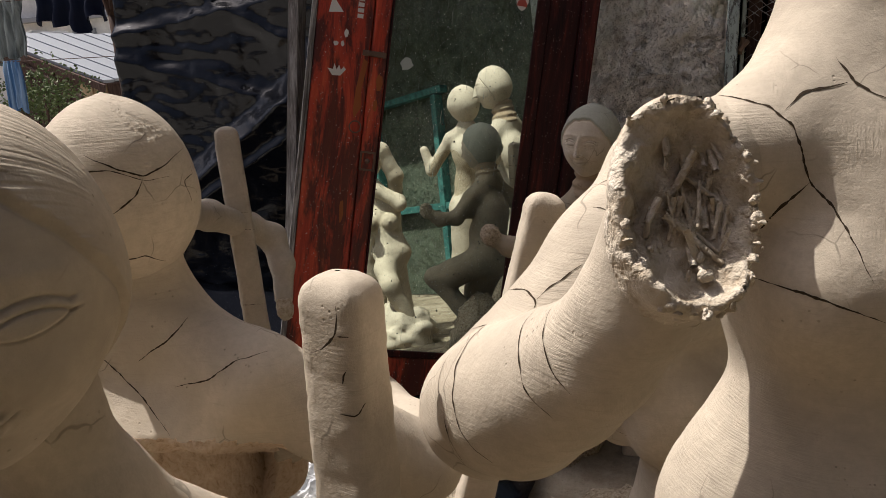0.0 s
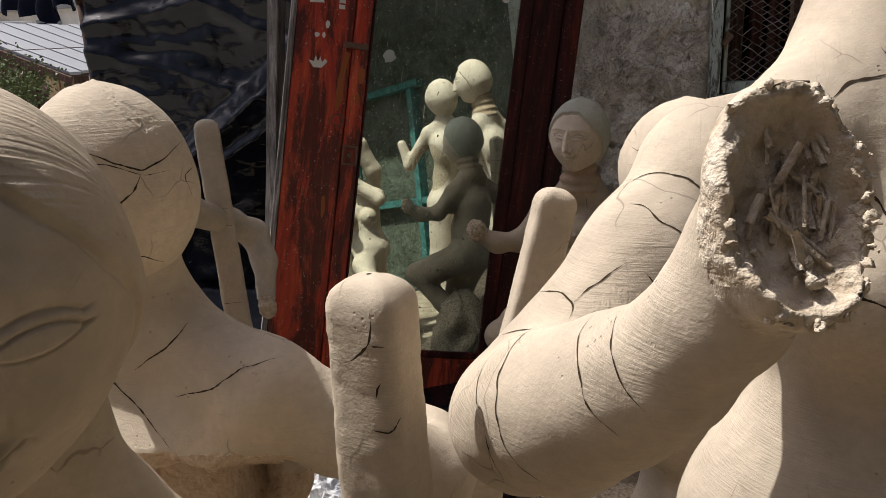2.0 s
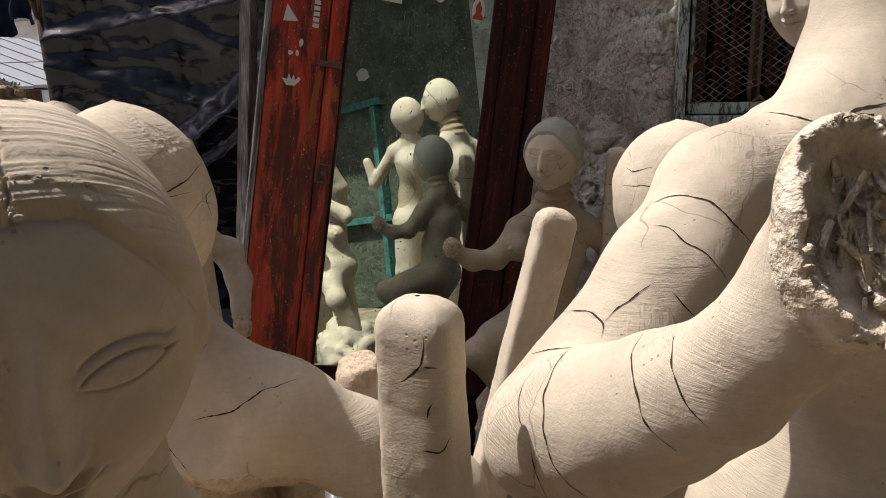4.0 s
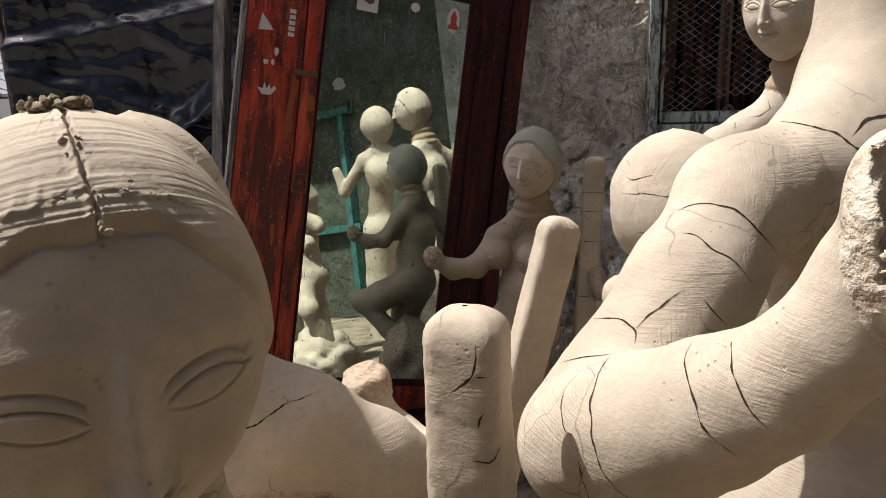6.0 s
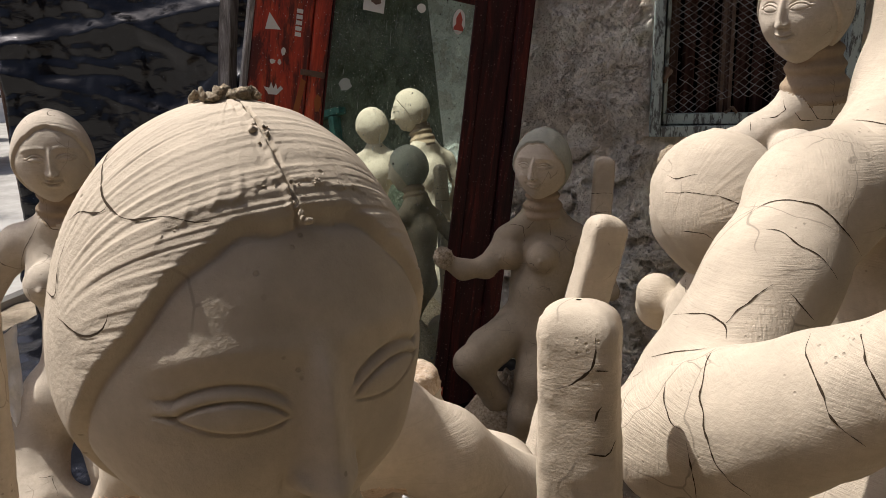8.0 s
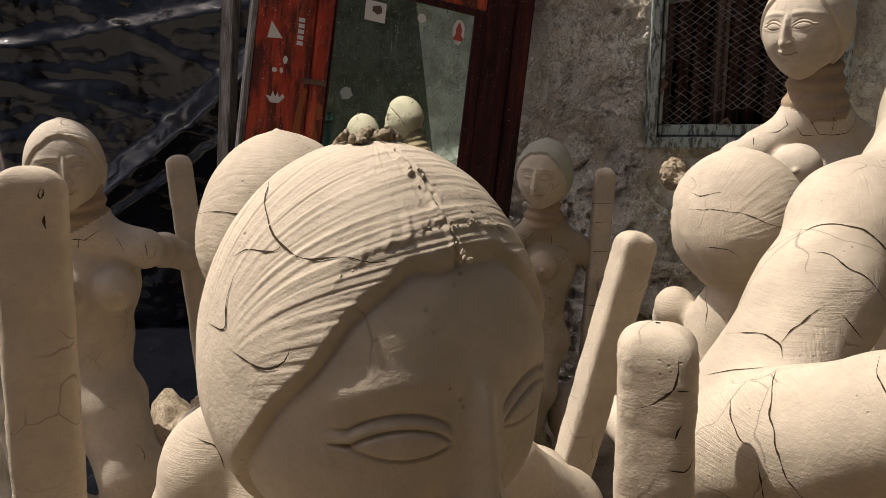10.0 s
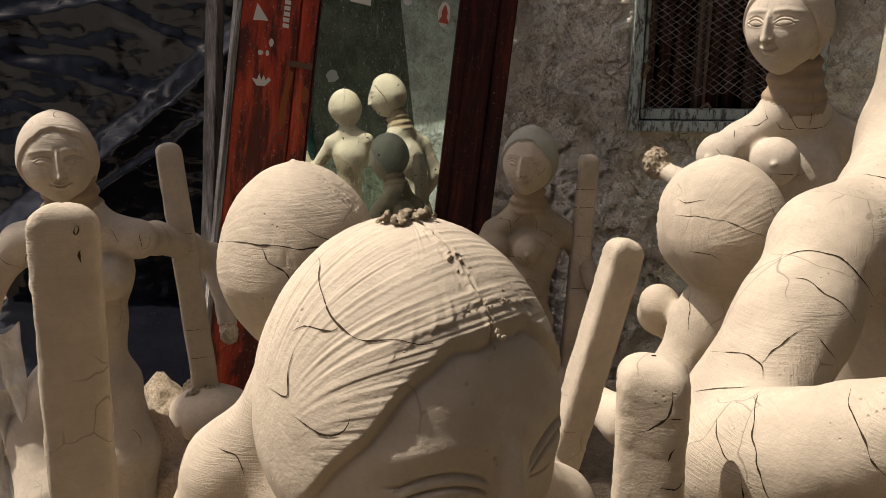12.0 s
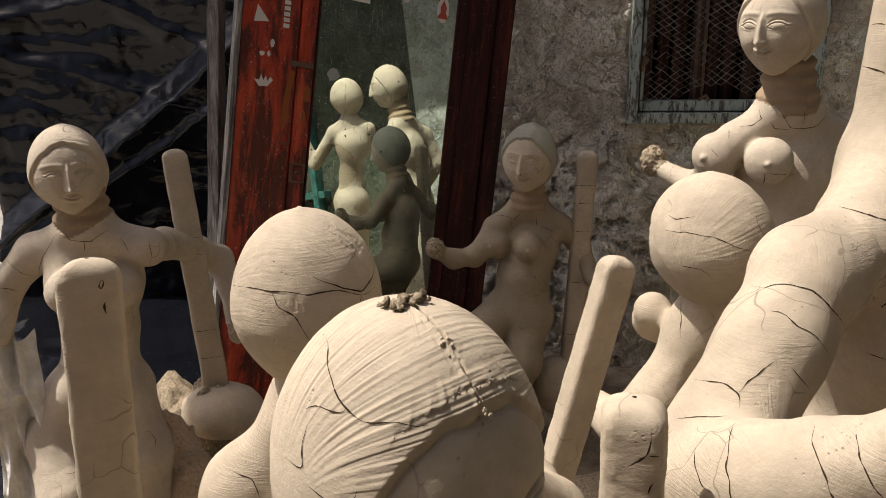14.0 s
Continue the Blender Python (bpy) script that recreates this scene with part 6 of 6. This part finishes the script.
# ---- the street beyond the sheet ----
def build_street():
    h1 = new("market_stall")
    tagged(h1, "low plank stall under a sloping pale tin roof across the lane", "stall")
    lean = pose(-4.35, 3.9, 0.985, 0, 19, 0)
    roof = part("roof", box(bmesh.new(), (0.0, 0.0, -0.012), (1.05, 1.2, -0.001), 0.002, lean), M_BROWNWOOD, h1)
    for i in range(12):
        part("roof_sheet", box(bmesh.new(), (0.0, 0.10 * i, 0.006 * (i % 2)), (1.05, 0.10 * i + 0.095, 0.020 + 0.006 * (i % 2)), 0.002, lean), M_TIN, roof)
    part("eave_board", box(bmesh.new(), (0.0, -0.03, -0.045), (1.08, -0.005, 0.0), 0.003, lean), M_BROWNWOOD, h1)
    for i in range(9):
        x = -4.33 + 0.105 * i
        part("wall_board", box(bmesh.new(), (x, 4.05 + 0.01 * (i % 3), FLOOR), (x + 0.097, 4.075 + 0.01 * (i % 3), 0.94 - 0.036 * i), 0.002), M_STREETWOOD if i in (6, 7) else M_BROWNWOOD, h1)
    part("prop", rod(bmesh.new(), (-4.0, 3.88, 0.80), (-3.50, 3.86, 0.56), 0.013, 8), M_BROWNWOOD, h1)
    part("post", rod(bmesh.new(), (-3.38, 3.9, FLOOR), (-3.38, 3.9, 0.65), 0.018, 8), M_BROWNWOOD, h1)
    h2 = new("street_house")
    tagged(h2, "tall whitewashed street house in full sun", "house")
    part("wall", box(bmesh.new(), (-12, 9, FLOOR), (-3, 9.2, 5)), M_STREET, h2)
    part("ledge", box(bmesh.new(), (-12, 8.85, 1.45), (-3, 8.998, 1.52), 0.01), M_TIN, h2)
    for x in (-9.6, -8.6, -7.5):
        win = part("window", box(bmesh.new(), (x, 8.96, 0.85), (x + 0.42, 8.998, 1.32), 0.01), M_TIN, h2)
        part("pane", box(bmesh.new(), (x + 0.05, 8.94, 0.90), (x + 0.37, 8.958, 1.27)), M_NAVY, win)
    rng = random.Random(8)
    for i in range(7):
        x, w_, h_ = -6.15 + 0.125 * i, rng.uniform(0.05, 0.11), rng.uniform(0.10, 0.26)
        z = 0.98 - 0.03 * i
        bm = box(bmesh.new(), (x, 5.9 + rng.uniform(0, 0.3), FLOOR), (x + w_, 6.4, z + h_ * 0.6), 0.006)
        tagged(part("crate_stack", bm, (M_STREET, M_TIN, M_SHEET)[i % 3]), "pale stacked crates and tins across the lane", "crates", "stacks across the lane")
    # Stands in for a dark pot-like round thing; its post is added.
    bm = bmesh.new()
    bmesh.ops.create_uvsphere(bm, u_segments=20, v_segments=12, radius=0.065, matrix=Matrix.Translation((-5.00, 5.5, 0.872)))
    rod(bm, (-5.0, 5.5, FLOOR), (-5.0, 5.5, 0.83), 0.03, 10, 0.02)
    tagged(part("ball_post", bm, M_TIN, smooth=True), "round grey ball on a thin post", "post")


k = Mat("sunny_plank", (0.5, 0.36, 0.2), 0.85, 0, 0.2)
k.color(k.ramp(k.noise(1, 5, 0.7, 0.4, k.coord((40, 40, 4))), [(0.35, (0.34, 0.23, 0.12)), (0.6, (0.58, 0.44, 0.27))]))
M_STREETWOOD = k.m
build_street()


def build_cloth(name, c, w, h, mat, label, seed):
    V, Q = [], []
    n, m = 26, 30
    for j in range(m + 1):
        for i in range(n + 1):
            u, v = i / n - 0.5, j / m
            fold = 0.06 * w * math.sin(u * 26 + seed + 2 * v) * (0.4 + v)
            V.append((c[0] + u * w + 0.1 * w * noise.noise(Vector((v * 3, u, seed))), c[1] + fold, c[2] - v * h * (0.9 + 0.25 * noise.noise(Vector((u * 4, seed, 0))))))
    for j in range(m):
        for i in range(n):
            a = j * (n + 1) + i
            Q.append((a, a + 1, a + n + 2, a + n + 1))
    n0 = len(V)
    V += [(x, y + 0.004, z) for x, y, z in V[:n0]]
    Q += [tuple(i + n0 for i in reversed(q)) for q in Q[:]]
    return tagged(mesh_ob(name, V, Q, mat), label, "cloth")


k = Mat("faded_grey_green_sheet", (0.2, 0.22, 0.2), 0.7, 0, 0.3)
k.color(k.ramp(k.noise(1, 4, 0.6, 0.5, k.coord((50, 50, 8))), [(0.35, (0.07, 0.08, 0.075)), (0.62, (0.30, 0.33, 0.31))]))
M_TARPGREY = k.m
build_cloth("hanging_cloth", (-1.385, 1.75, 1.02), 0.235, 0.19, M_NAVY, "dark navy cloth hung over the lane", 1)
build_cloth("hanging_cloth", (-1.85, 1.94, 0.768), 0.075, 0.17, M_BLUE, "blue striped cloth hung on a line", 2)
build_cloth("hanging_cloth", (-1.885, 1.98, 0.955), 0.15, 0.20, M_TARPGREY, "grey tarpaulin scrap hung over the lane", 3)


line = new("clothes_line")
tagged(line, "thin cord strung over the lane for cloths", "cord")
for y0, y1, z in ((1.95, 1.935, 0.764), (2.00, 1.965, 0.950)):
    part("cord", rod(bmesh.new(), (-2.9, y0, z), (-1.16, y1, z), 0.0012, 6), M_BROWNWOOD, line)
for x, y in ((-2.9, 1.975), (-1.16, 1.95)):
    part("pole", rod(bmesh.new(), (x, y, FLOOR), (x, y, 1.02), 0.028, 10), M_BROWNWOOD, line, smooth=True)


def build_branch():
    root = new("bare_branch")
    tagged(root, "thin forked dark branch standing by the plastic sheet", "branch")
    pts = [(-1.19, 1.72, FLOOR), (-1.21, 1.72, 0.6), (-1.20, 1.70, 0.86), (-1.25, 1.70, 1.02), (-1.34, 1.71, 1.16)]
    for i in range(4):
        part("stem", rod(bmesh.new(), pts[i], pts[i + 1], 0.013 - 0.002 * i, 8, 0.011 - 0.002 * i), M_BROWNWOOD, root, smooth=True)
    part("twig", rod(bmesh.new(), pts[2], (-1.17, 1.72, 1.15), 0.007, 7, 0.005), M_BROWNWOOD, root, smooth=True)


build_branch()


def build_shrub():
    root = new("shrub")
    tagged(root, "small dusty green shrub at the lane's edge", "plant")
    base = Vector((-2.44, 2.6, FLOOR))
    rng = random.Random(4)
    bm = bmesh.new()
    for i in range(9):
        tip = base + Vector((rng.uniform(-.1, .1), rng.uniform(-.1, .1), rng.uniform(0.38, 0.52)))
        rod(bm, base, tip, 0.008, 5, 0.003)
    part("stem", bm, M_BROWNWOOD, root)
    V, Q = [], []
    for i in range(1500):
        p = base + Vector((rng.gauss(0, .085), rng.gauss(0, .08), 0.49 + rng.gauss(0, .06) - rng.random() * 0.10))
        e = Euler((rng.uniform(0, 6), rng.uniform(0, 6), rng.uniform(0, 6))).to_matrix()
        l, w = rng.uniform(.012, .024), rng.uniform(.004, .008)
        b0 = len(V)
        V += [p + e @ Vector(v) for v in ((0, 0, 0), (w, l * .4, .004), (0, l, 0), (-w, l * .4, .004))]
        Q.append((b0, b0 + 1, b0 + 2, b0 + 3))
    ob = mesh_ob("leaves", V, Q, M_LEAF, root, smooth=False)
    ob["kind"] = "stuff"


build_shrub()


# Pale slab added to bounce sunlight into the yard from the left.
bm = box(bmesh.new(), (-9.0, -6.0, FLOOR - 0.05), (-1.25, 9.0, FLOOR + 0.03), 0.01, segs=1)
tagged(part("road", bm, M_LANE), "pale concrete lane added to bounce light into the yard", "road", kind="structure")
